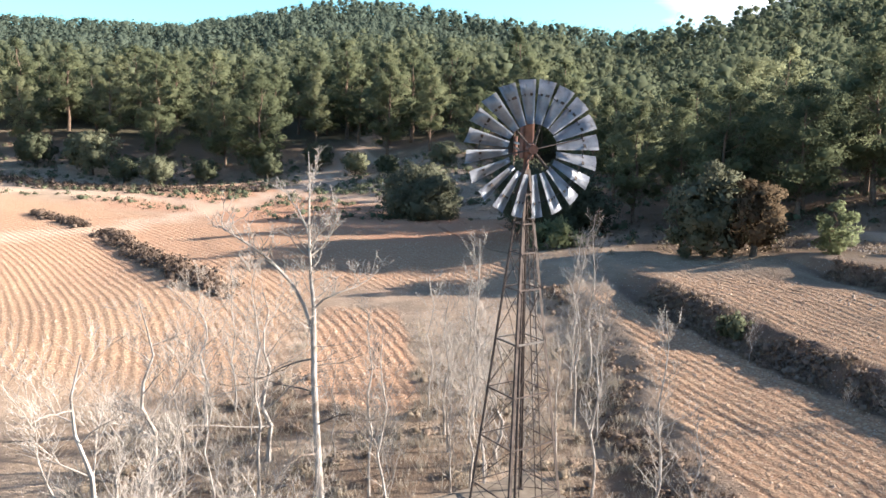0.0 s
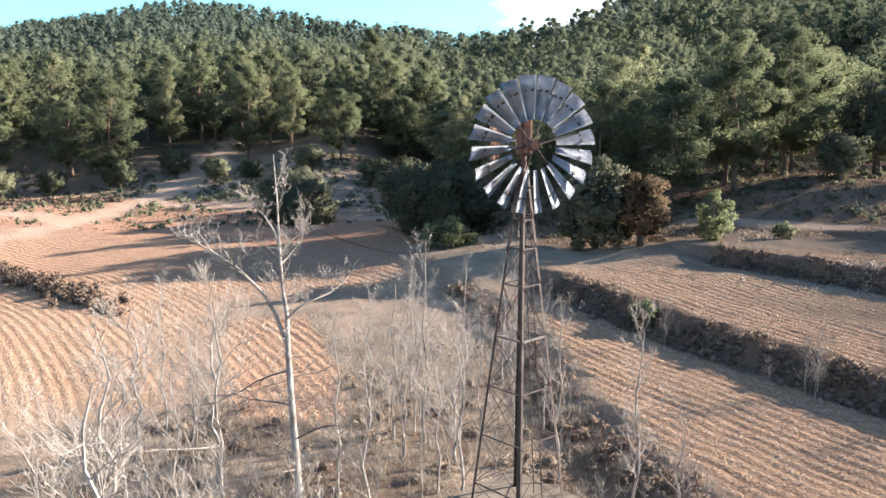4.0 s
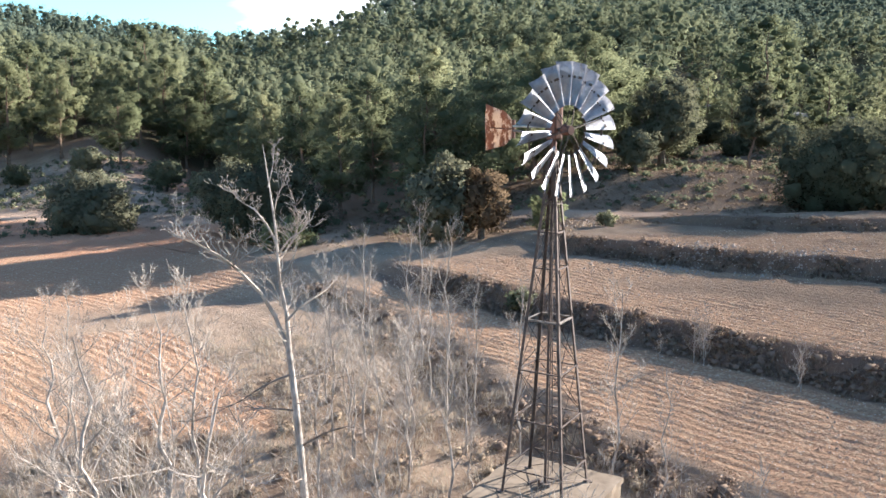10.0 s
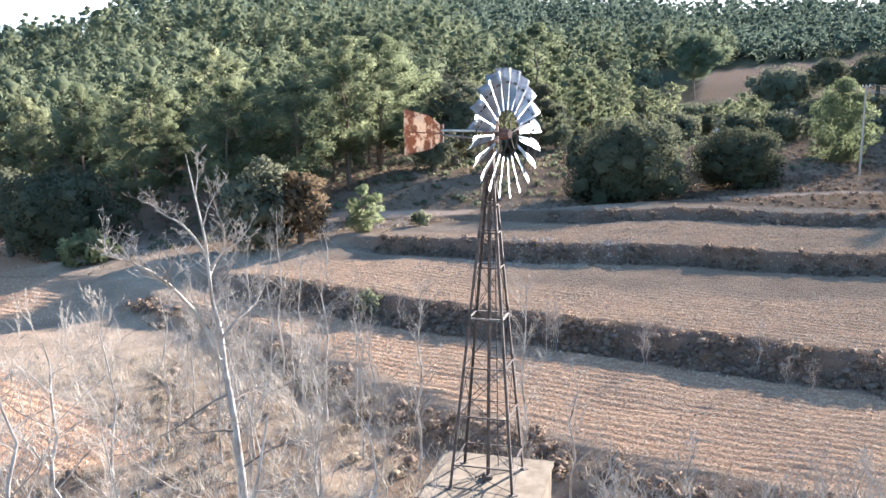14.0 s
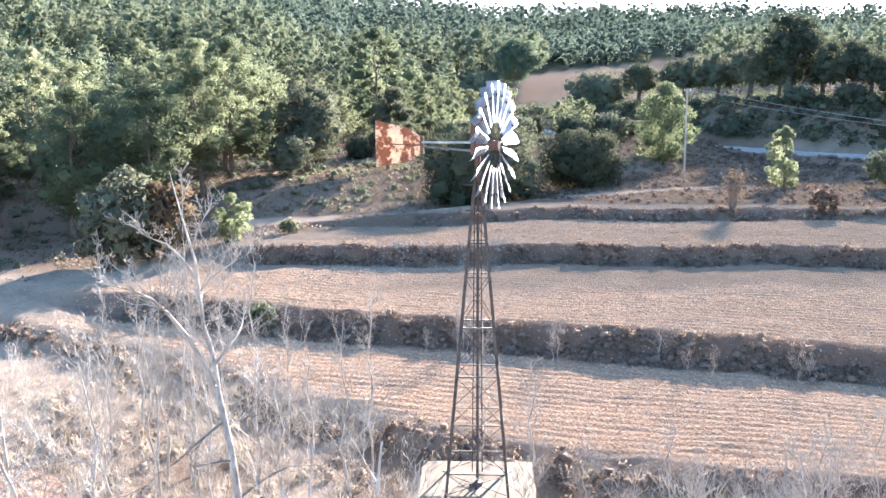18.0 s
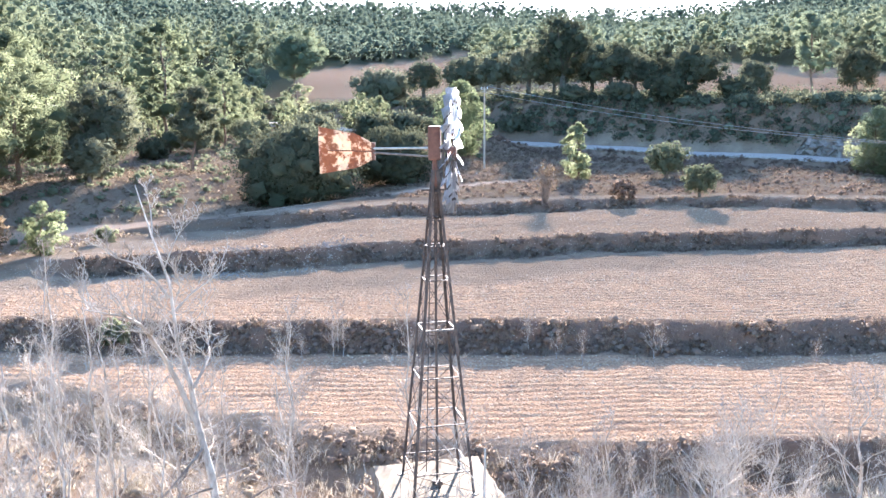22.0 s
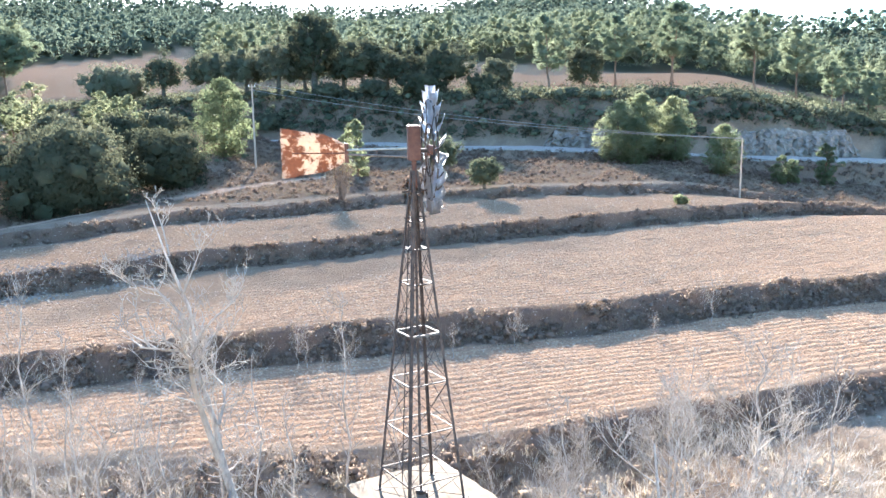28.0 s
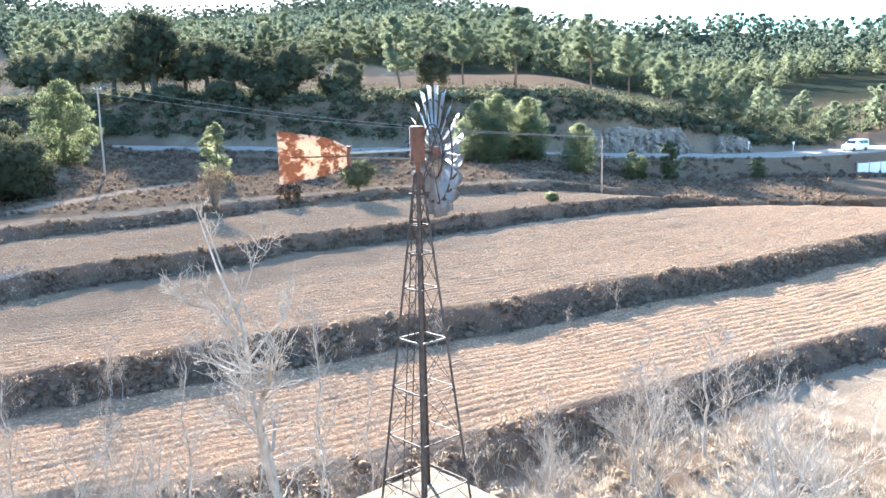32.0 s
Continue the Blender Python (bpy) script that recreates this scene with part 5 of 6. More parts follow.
def old_poplar():
    """The tall crooked tree beside the tower, with dead dark limbs low down."""
    rng = random.Random(77)
    base = Vector((-6.0, 2.2, 0))
    g = gz(base.x, base.y)
    t = thing("old_poplar", Matrix.Translation((base.x, base.y, g)), "tall leafless poplar with a pale crooked trunk and dead limbs", "tree")
    v, f = [], []
    h = [0 - 0.3, 1.6, 3.2, 4.6, 5.8, 6.6, 7.4, 8.7, 9.7, 10.7]
    ox = [0.50, 0.42, 0.32, 0.22, 0.12, 0.10, -0.04, -0.10, -0.20, -0.32]
    oy = [-0.45, -0.4, -0.35, -0.25, 0.0, 0.1, 0.25, 0.31, 0.65, 0.9]
    pts = [Vector((a, b, c)) for a, b, c in zip(ox, oy, h)]
    tube_path(v, f, pts, [0.14, 0.104, 0.092, 0.083, 0.071, 0.055, 0.042, 0.031, 0.020, 0.008], 12)
    part("trunk", mesh_from("trunk", v, f, M_WHITEBARK), None, t, "pale grey trunk")
    bv, bf = [], []

    def limb(p, d, length, r, level, vv, ff, droop=0.0):
        q = [p]
        for i in range(5):
            d = (d + Vector((rng.uniform(-1, 1), rng.uniform(-1, 1), rng.uniform(-0.7, 0.9) - droop)) * 0.42).normalized()
            q.append(q[-1] + d * length / 5)
        tube_path(vv, ff, q, [max(0.0045, r * 0.8 * (1 - 0.82 * i / 5)) for i in range(6)], 6 if level == 0 else 4)
        if level < 3:
            for i in range((7, 4, 3)[level]):
                s = rng.uniform(0.25, 1.0)
                k = min(4, int(s * 5))
                o = q[k].lerp(q[k + 1], s * 5 - k)
                nd = (d * 0.7 + Vector((rng.uniform(-1, 1), rng.uniform(-1, 1), rng.uniform(-0.2, 0.9)))).normalized()
                limb(o, nd, length * rng.uniform(0.3, 0.55), r * 0.45, level + 1, vv, ff)
    def bough(line, r, kids, length):
        """A limb along a given line, with twigs all along it."""
        q = [Vector(p) for p in line]
        n_ = len(q) - 1
        tube_path(bv, bf, q, [max(0.006, r * (1 - 0.8 * i / n_)) for i in range(n_ + 1)], 7)
        for i in range(kids):
            s = rng.uniform(0.2, 1.0) * n_
            k = min(n_ - 1, int(s))
            d = (q[k + 1] - q[k]).normalized()
            nd = (d * 0.6 + Vector((rng.uniform(-1, 1), rng.uniform(-1, 1), rng.uniform(0.0, 1.1)))).normalized()
            limb(q[k].lerp(q[k + 1], s - k), nd, length * rng.uniform(0.5, 1.1), r * 0.34, 1, bv, bf)
    bough([(0.10, 0.05, 5.8), (-0.18, 0.10, 6.6), (-0.50, 0.05, 7.2), (-1.04, -0.18, 7.87), (-1.45, -0.42, 8.25), (-1.84, -0.52, 8.5), (-2.45, -0.2, 8.72)], 0.062, 24, 0.85)
    bough([(0.08, 0.0, 6.5), (0.40, 0.02, 6.82), (0.79, 0.23, 7.0), (1.12, 0.62, 7.08), (1.45, 1.04, 7.3)], 0.036, 13, 0.7)
    bough([(-0.10, 0.35, 8.4), (-0.30, 0.50, 8.8), (-0.56, 0.66, 9.15), (-0.85, 0.95, 9.3), (-1.14, 1.15, 9.6)], 0.034, 14, 0.6)
    bough([(-0.08, 0.25, 7.9), (0.16, 0.55, 8.15), (0.42, 0.62, 8.5), (0.52, 0.95, 9.0)], 0.032, 15, 0.65)
    bough([(-0.06, 0.3, 8.1), (0.2, 0.0, 8.5), (0.50, -0.25, 8.75), (0.75, -0.35, 9.1)], 0.026, 13, 0.6)
    bough([(-0.15, 0.4, 9.0), (-0.05, 0.2, 9.5), (0.15, 0.1, 9.9)], 0.02, 7, 0.5)
    bough([(-0.25, 0.55, 9.7), (-0.10, 0.75, 10.2), (-0.05, 0.95, 10.7)], 0.018, 6, 0.45)
    # short crooked side branches up the trunk
    for i in range(20):
        z = rng.uniform(4.2, 8.4)
        k = max(j for j in range(len(h)) if h[j] <= z)
        o = pts[k].lerp(pts[k + 1], (z - h[k]) / (h[k + 1] - h[k]))
        a = rng.uniform(0, 6.28)
        limb(o, Vector((math.cos(a), math.sin(a), rng.uniform(0.0, 0.7))).normalized(), rng.uniform(0.6, 1.5), 0.018, 1, bv, bf)
    part("crown", mesh_from("crown", bv, bf, M_TWIG), None, t)
    for z, a, up, ln, r in ((5.2, 185, 0.05, 2.3, 0.042), (4.3, 200, 0.25, 1.7, 0.035), (3.4, 340, 0.35, 2.2, 0.042), (3.0, 160, 0.0, 1.4, 0.028), (5.0, 20, 0.2, 1.8, 0.034), (2.6, 250, 0.1, 1.6, 0.03)):
        k = max(i for i in range(len(h)) if h[i] <= z)
        o = pts[k].lerp(pts[k + 1], (z - h[k]) / (h[k + 1] - h[k]))
        a = radians(a)
        dv, df = [], []
        limb(o, Vector((math.cos(a), math.sin(a), up)).normalized(), ln, r, 1, dv, df, 0.25)
        part("dead_limb", mesh_from("dead_limb", dv, df, M_DARKTWIG), None, t, "dark broken dead limb")


old_poplar()
SAPLINGS = [bare_tree(sd, h, r, w, fi, 3, 5, fk, tip_r=0.0046, upright=0.9) for sd, h, r, w, fi, fk in ((60, 6.6, 0.045, 1.5, 0.22, 16), (61, 5.4, 0.038, 1.4, 0.18, 15), (62, 7.4, 0.05, 1.6, 0.24, 17), (63, 4.2, 0.03, 1.3, 0.12, 14), (64, 3.0, 0.025, 1.2, 0.06, 12))]
SPREADING = [bare_tree(sd, h, r, w, fi, 4, 5, 11, cr, tip_r=0.0046) for sd, h, r, w, fi, cr in ((70, 7.4, 0.10, 2.9, 0.25, 0.18), (71, 5.8, 0.085, 2.6, 0.20, 0.16), (72, 4.4, 0.065, 2.3, 0.10, 0.14))]
GROVE_BIG = [(-7.6, -5.5, 0, 1.0), (-9.2, 6.5, 1, 1.0), (-10.5, 1.5, 0, 0.9), (-5.5, -6.7, 1, 0.95), (-5.3, -3.2, 2, 1.0), (-2.8, -8.2, 1, 0.95), (-9.5, -1.5, 2, 1.0), (0.5, -8.2, 2, 1.0), (4.2, -6.4, 2, 0.95), (8.6, -9.0, 2, 1.0), (-12.5, 8.5, 1, 0.9), (-4.0, -7.0, 2, 1.05), (2.0, -3.4, 2, 0.7), (6.5, -6.2, 2, 0.8), (-1.6, 8.0, 2, 1.0), (-9.6, -7.4, 2, 0.9), (-11.5, 4.8, 2, 1.0)]
for x, y, k, s in GROVE_BIG:
    place_tree("bare_tree", SPREADING[k], x, y, "leafless pale tree with a spreading tangle of branches", "tree", "bare trees of the grove", x * 3, s, names=("trunk", "crown"))
grng = random.Random(12)
spots = [(-1.4, 3.7), (-3.4, 8.5), (-5.0, 4.5), (-1.8, 6.9), (-0.4, 5.0), (0.3, 8.0), (-3.4, 8.5), (1.6, 6.4), (-2.6, 5.0), (2.2, 1.5), (2.9, -1.2), (1.8, -3.2), (3.4, 3.2), (0.8, -4.0), (-4.4, 4.4), (-3.2, 11.0), (-0.8, 11.5), (-8.2, 3.6), (-7.0, 7.0), (4.6, -3.6), (5.8, -6.2), (-5.0, 12.5), (0.5, 14.0)]
while len(spots) < 74:
    y = grng.uniform(-12, 20)
    x = grng.uniform(-13, float(np.interp(y, [-12, -4, 2, 10, 20], [13, 8, 4.6, 2.2, 1.2])))
    if math.hypot(x, y) < 2.6 or math.hypot(x, y) > 19 or (x < -4 and y < -9) or (abs(x + 8.0 + (y - 12.5) * 0.31) < 3.0 and y > 10) or min((x - a) ** 2 + (y - b) ** 2 for a, b in spots) < 0.9:
        continue
    if math.hypot(x, y) > 11 and y < 4 and x < -2:
        continue
    spots.append((x, y))
for i, (x, y) in enumerate(spots):
    k = i % 5 if y > 1 else 3 + i % 2
    place_tree("bare_sapling", SAPLINGS[k], x, y, "slender leafless poplar sapling with pale twigs", "tree", "poplar saplings of the grove", i * 1.7, grng.uniform(0.75, 1.05), names=("trunk", "crown"))
for i in range(16):
    # thin saplings along the foot of the lowest terrace wall and on it
    t = grng.random()
    y = 30 - 44 * t
    p = LINES["b1"]
    k = grng.randrange(10, 30)
    x, y = p[k] + (p[k + 1] - p[k]) * grng.random() + np.array([grng.uniform(-2.2, -0.6), grng.uniform(-1, 1)])
    place_tree("bare_sapling", SAPLINGS[3 + i % 2], float(x), float(y), "thin leafless sapling at the foot of the terrace bank", "tree", "saplings along the bank", i * 2.1, grng.uniform(0.35, 0.62), names=("trunk", "crown"))

# ---- scrub, dry grass and stones, too many to count ----


def along(key, n_, spread, nrng, lo=0.0, hi=1.0, shift=0.0):
    p = LINES[key]
    seg = np.hypot(*(p[1:] - p[:-1]).T)
    cum = np.concatenate([[0], np.cumsum(seg)])
    s = nrng.uniform(lo, hi, n_) * cum[-1]
    x, y = np.interp(s, cum, p[:, 0]), np.interp(s, cum, p[:, 1])
    k = np.clip(np.searchsorted(cum, s) - 1, 0, len(seg) - 1)
    d = (p[1:] - p[:-1])[k] / np.maximum(seg[k], 1e-6)[:, None]
    o = nrng.normal(size=n_) * spread + shift
    return x - d[:, 1] * o, y + d[:, 0] * o


def clump_stuff(name, x, y, size, leaf_size, per, material, label, category, nrng, lift=0.35, flat=0.7, outward=0.6, core=0.52):
    z, mk = land(x, y)
    keep = mk["track"] < 0.2
    x, y, z, size = x[keep], y[keep], z[keep], size[keep]
    co = leaf_quads(nrng, np.stack([x, y, z + size * lift], 1), size, per, leaf_size, flat, 1.2, outward, 0.5, None, core)
    tagged(new(name, quads_mesh(name, co, material)), label, category, kind="stuff")


def grass_stuff(name, x, y, height, per, material, label, nrng):
    z = land(x, y)[0]
    k = len(x) * per
    bx, by, bz = (np.repeat(a, per) for a in (x, y, z))
    h = np.repeat(height, per) * nrng.uniform(0.5, 1.2, k)
    bx, by = bx + nrng.normal(size=k) * 0.12, by + nrng.normal(size=k) * 0.12
    a = nrng.uniform(0, 2 * np.pi, k)
    lean = nrng.normal(size=(k, 2)) * 0.35 * h[:, None]
    w = 0.005 + 0.009 * nrng.random(k)
    lo = np.stack([bx, by, bz - 0.02], 1)
    wv = np.stack([np.cos(a) * w, np.sin(a) * w, np.zeros(k)], 1)
    hi = lo + np.stack([lean[:, 0], lean[:, 1], h], 1)
    co = np.stack([lo - wv, lo + wv, hi + wv * 0.3, hi - wv * 0.3], 1)
    tagged(new(name, quads_mesh(name, co, material)), label, "grass", kind="stuff")


def ground_cover():
    nrng = np.random.default_rng(21)
    for key, n_, lo, hi, sp, sh in (("b0", 800, 0.10, 0.85, 0.5, -0.45), ("b1", 2300, 0.08, 0.80, 0.44, 0.05), ("b2", 1700, 0.04, 0.86, 0.34, -0.1), ("b3", 800, 0.12, 1.0, 0.36, -0.1)):
        x, y = along(key, n_, sp, nrng, lo, hi, sh)
        dense_ = ripple(x, y, 0.9, 3) + 0.6 * ripple(x, y, 2.7, 1) > -0.6
        x, y = x[dense_], y[dense_]
        clump_stuff("bank_scrub", x, y, 0.14 + 0.32 * nrng.random(len(x)) ** 2, 0.058, 46, M_SCRUB, "low dark scrub growing along a terrace bank", "scrub", nrng)
        x, y = along(key, n_ * 3, sp * 1.2, nrng, lo, hi, sh)
        grass_stuff("bank_grass", x, y, nrng.uniform(0.12, 0.38, n_ * 3), 4, M_TUFT, "dry straw-coloured grass on a terrace bank", nrng)
    # grass and scrub in the grove
    n_ = 3600
    x, y = nrng.uniform(-15, 12, n_), nrng.uniform(-16, 24, n_)
    ok = (side("b0", x, y) < -0.2) & (np.maximum(np.abs(x), np.abs(y)) + np.minimum(np.abs(x), np.abs(y)) > 2.1)
    x, y = x[ok], y[ok]
    ok = land(x, y)[1]["plough"] < 0.3
    x, y = x[ok], y[ok]
    grass_stuff("grove_grass", x, y, nrng.uniform(0.15, 0.5, len(x)), 17, M_DRY, "tangled dry grass under the bare trees", nrng)
    n_ = 230
    x, y = nrng.uniform(-14, 9, n_), nrng.uniform(-14, 22, n_)
    ok = (side("b0", x, y) < -0.5) & (np.hypot(x, y) > 2.8) & (land(x, y)[1]["plough"] < 0.3)
    clump_stuff("grove_bramble", x[ok] + 0.9, y[ok] + 0.7, nrng.uniform(0.15, 0.5, int(ok.sum())), 0.05, 110, M_SCRUB, "dark brown bramble among the bare saplings", "scrub", nrng)
    clump_stuff("grove_scrub", x[ok], y[ok], nrng.uniform(0.2, 0.5, int(ok.sum())), 0.045, 130, M_TUFT, "low scrub and bramble in the grove", "scrub", nrng)
    # scrub on the northern slopes and above the road
    n_ = 2600
    x, y = nrng.uniform(-90, 115, n_), nrng.uniform(44, 112, n_)
    mk = land(x, y)[1]
    ok = (mk["plough"] < 0.1) & (mk["track"] < 0.1) & ((side("road", x, y) < -15) | (side("road", x, y) > 6)) & ~((x < -6) & (y < 66))
    x, y = x[ok], y[ok]
    clump_stuff("hillside_scrub", x, y, 0.25 + 0.75 * nrng.random(len(x)) ** 2, 0.13, 40, M_OLIVE, "scattered scrub on the stony slope", "scrub", nrng)
    for leaf, n_ in ((M_OAK, 2500), (M_OLIVE, 1500)):
        p_ = np.stack(along("road", n_, 0.01, nrng, 0.28, 0.80, 0), 1)
        x, y = p_[:, 0] + 5.5 + 25 * nrng.random(n_) ** 1.7, p_[:, 1] + nrng.uniform(-3, 3, n_)
        rs_, mk = side("road", x, y), land(x, y)[1]
        ok = (rs_ > 5.5) & (rs_ < 30.5) & ((mk["cut"] < 0.3) | (rs_ > np.where(y < -10, 7.2, 6.0))) & (mk["plough"] < 0.3)
        clump_stuff("roadside_scrub", x[ok], y[ok], 0.5 + 1.9 * nrng.random(int(ok.sum())) ** 2.2, 0.16, 70, leaf, "dark evergreen scrub on the bank above the road", "scrub", nrng, core=0.38)
    n_ = 9000
    x, y = nrng.uniform(-70, 110, n_), nrng.uniform(38, 110, n_)
    x[6000:], y[6000:] = nrng.uniform(4, 64, 3000), nrng.uniform(40, 67, 3000)
    mk = land(x, y)[1]
    ok = (mk["plough"] < 0.1) & (mk["track"] < 0.1) & (np.abs(side("road", x, y)) > 5) & (y < np.interp(x, WOOD_X, WOOD_Y) + 6)
    x, y = x[ok], y[ok]
    clump_stuff("slope_grass", x, y, 0.12 + 0.35 * nrng.random(len(x)) ** 2, 0.07, 20, M_TUFT, "grey-brown grass tufts on the stony slopes", "grass", nrng, 0.3, 0.6, 0.6, 0.0)
    n_ = 900
    x, y = along("road", n_, 2.2, nrng, 0.25, 0.80, -7.5)
    ok = side("road", x, y) < -4.5
    clump_stuff("verge_scrub", x[ok], y[ok], nrng.uniform(0.25, 0.6, int(ok.sum())), 0.12, 32, M_SCRUB, "low scrub on the verge below the road", "scrub", nrng)
    n_ = 2400
    x, y = nrng.uniform(98, 175, n_), nrng.uniform(-95, -30, n_)
    ok = (side("road", x, y) > 9) & (land(x, y)[1]["plough"] < 0.2)
    clump_stuff("bend_scrub", x[ok], y[ok], 0.5 + 1.5 * nrng.random(int(ok.sum())) ** 2, 0.18, 50, M_OLIVE, "rounded olive-green scrub on the slope inside the bend", "scrub", nrng, core=0.38)
    # west: the bank between the western fields
    t = nrng.random(520)
    x = np.interp(t, [0, 0.3, 1], [-62, -45, -22]) + nrng.normal(size=520) * 0.55
    y = np.interp(t, [0, 0.3, 1], [64, 53, 29]) + nrng.normal(size=520) * 0.55
    clump_stuff("field_edge_scrub", x, y, nrng.uniform(0.25, 0.7, 520), 0.13, 44, M_SCRUB, "dark scrub along the bank between the western fields", "scrub", nrng)
    t = nrng.random(420)
    x = np.interp(t, [0, 1], [-110, -47]) + nrng.normal(size=420) * 1.2
    y = np.interp(t, [0, 1], [90, 92]) + nrng.normal(size=420) * 1.2
    clump_stuff("field_edge_scrub", x, y, nrng.uniform(0.3, 0.8, 420), 0.15, 36, M_SCRUB, "dark scrub along the track", "scrub", nrng)
    n_ = 420
    x, y = nrng.uniform(-110, -8, n_), nrng.uniform(80, 112, n_)
    clump_stuff("wood_edge_scrub", x, y, nrng.uniform(0.3, 0.9, n_), 0.15, 44, M_OLIVE, "scrub at the edge of the pine wood", "scrub", nrng)
    # rough ground between the terraces and the road
    n_ = 4600
    x, y = nrng.uniform(44, 96, n_), nrng.uniform(-44, 54, n_)
    mk = land(x, y)[1]
    ok = (mk["litter_shade"] > 0.7) & (side("road", x, y) < -4)
    clump_stuff("rough_scrub", x[ok], y[ok], 0.14 + 0.45 * nrng.random(int(ok.sum())) ** 2.5, 0.055, 50, M_SCRUB, "low brown scrub on the rough ground below the road", "scrub", nrng)
    n_ = 16000
    x, y = nrng.uniform(44, 96, n_), nrng.uniform(-44, 54, n_)
    mk = land(x, y)[1]
    ok = (mk["litter_shade"] > 0.5) & (side("road", x, y) < -3.5) & (ripple(x, y, 0.5, 4) > -0.7)
    grass_stuff("rough_grass", x[ok], y[ok], nrng.uniform(0.12, 0.42, int(ok.sum())), 9, M_TUFT, "ochre-brown dry grass on the rough ground below the road", nrng)
    # turned clods, thickest on the crests of the furrows
    n_ = 190000
    x, y = nrng.uniform(-14, 60, n_), nrng.uniform(-34, 40, n_)
    x[150000:], y[150000:] = nrng.uniform(-62, -4, 40000), nrng.uniform(8, 66, 40000)
    z, mk = land(x, y)
    crest = 0.5 + 0.5 * np.sin(mk["furrow"] * 2 * np.pi / 0.54)
    ok = (mk["plough"] > 0.5) & (nrng.random(n_) < 0.05 + 0.75 * crest ** 2) & (np.hypot(x, y) < 84)
    x, y, z = x[ok], y[ok], z[ok]
    s = 0.020 + 0.062 * nrng.random(len(x)) ** 2.3
    d = np.array([(1, 0.1, -0.1), (-0.1, 1, -0.1), (-1, 0, -0.1), (0, -1, -0.1), (0.15, -0.1, 0.9)])
    turn = nrng.uniform(0, 6.28, len(x))
    dv = d[None] * s[:, None, None] * nrng.uniform(0.5, 1.4, (len(x), 5, 1))
    ca, sa = np.cos(turn)[:, None], np.sin(turn)[:, None]
    vv = np.stack([x[:, None] + ca * dv[..., 0] - sa * dv[..., 1], y[:, None] + sa * dv[..., 0] + ca * dv[..., 1], z[:, None] + dv[..., 2]], 2)
    co = vv[:, np.array([(0, 1, 4), (1, 2, 4), (2, 3, 4), (3, 0, 4)])].reshape(-1, 3, 3)
    tagged(new("soil_clods", quads_mesh("soil_clods", co, M_CLOD)), "turned ochre clods along the furrows", "soil", kind="stuff")
    # rubble thrown out along the lips of two banks
    for cx, cy, ax, ay, n_ in ((18.4, 42.0, 3.0, 1.6, 420), (19.0, 27.5, 3.2, 1.6, 520), (24.5, 24.3, 2.6, 1.0, 320)):
        x, y = cx + ax * nrng.normal(size=n_) * 0.6, cy + ay * nrng.normal(size=n_) * 0.6
        z = land(x, y)[0]
        s = 0.05 + 0.11 * nrng.random(n_) ** 2
        d = np.array([(1, 0.1, -0.2), (-0.1, 1, -0.2), (-1, 0, -0.2), (0, -1, -0.2), (0.2, -0.1, 0.75)])
        vv = np.stack([x, y, z], 1)[:, None, :] + d[None] * s[:, None, None] * nrng.uniform(0.6, 1.4, (n_, 5, 1))
        co = vv[:, np.array([(0, 1, 4), (1, 2, 4), (2, 3, 4), (3, 0, 4)])].reshape(-1, 3, 3)
        tagged(new("rubble", quads_mesh("rubble", co, M_CHALK)), "pale broken stones heaped on a terrace bank", "stones", kind="stuff")
    # loose stones on the fields
    n_ = 3200
    x, y = nrng.uniform(0, 60, n_), nrng.uniform(-32, 42, n_)
    z, mk = land(x, y)
    ok = (mk["plough"] > 0.3) | ((y > 28) & (y < 42))
    x, y, z = x[ok], y[ok], z[ok]
    s = 0.02 + 0.055 * nrng.random(len(x)) ** 3
    d = np.array([(1, 0, 0), (0, 1, 0), (-1, 0, 0), (0, -1, 0), (0, 0, 0.8)])
    vv = np.stack([x, y, z], 1)[:, None, :] + d[None] * s[:, None, None] * nrng.uniform(0.6, 1.3, (len(x), 5, 1))
    tri = np.array([(0, 1, 4), (1, 2, 4), (2, 3, 4), (3, 0, 4)])
    fc = (np.arange(len(x))[:, None, None] * 5 + tri[None]).reshape(-1, 3)
    tagged(new("field_stones", mesh_from("field_stones", vv.reshape(-1, 3).tolist(), fc.tolist(), M_CHALK)), "loose pale stones and clods on the ploughed terraces", "stones", kind="stuff")


ground_cover()

# ---- the road and what stands along it ----


def ribbon(name, key, half, lift, material, label, lo=0, hi=None):
    p = LINES[key][lo:hi]
    fine = []
    for a, b in zip(p[:-1], p[1:]):
        for t in np.linspace(0, 1, 6)[:-1]:
            fine.append(a + (b - a) * t)
    fine.append(p[-1])
    fine = np.array(fine)
    d = np.gradient(fine, axis=0)
    d /= np.maximum(np.linalg.norm(d, axis=1), 1e-9)[:, None]
    nrm = np.stack([-d[:, 1], d[:, 0]], 1)
    offs = (-half - 0.4, -half, 0, half, half + 0.4)
    v = []
    for q, m_ in zip(fine, nrm):
        mids = land(np.array([q[0]]), np.array([q[1]]))[0][0]
        for k, o in enumerate(offs):
            v.append((q[0] + m_[0] * o, q[1] + m_[1] * o, mids + (lift if 0 < k < 4 else -0.3)))
    f = [(i * 5 + k, i * 5 + k + 1, i * 5 + k + 6, i * 5 + k + 5) for i in range(len(fine) - 1) for k in range(4)]
    return tagged(new(name, mesh_from(name, v, [tuple(reversed(q)) for q in f], material)), label, "road", kind="structure")


ribbon("road", "road", 2.9, 0.24, M_ROAD, "dusty whitish road below a wooded bank")


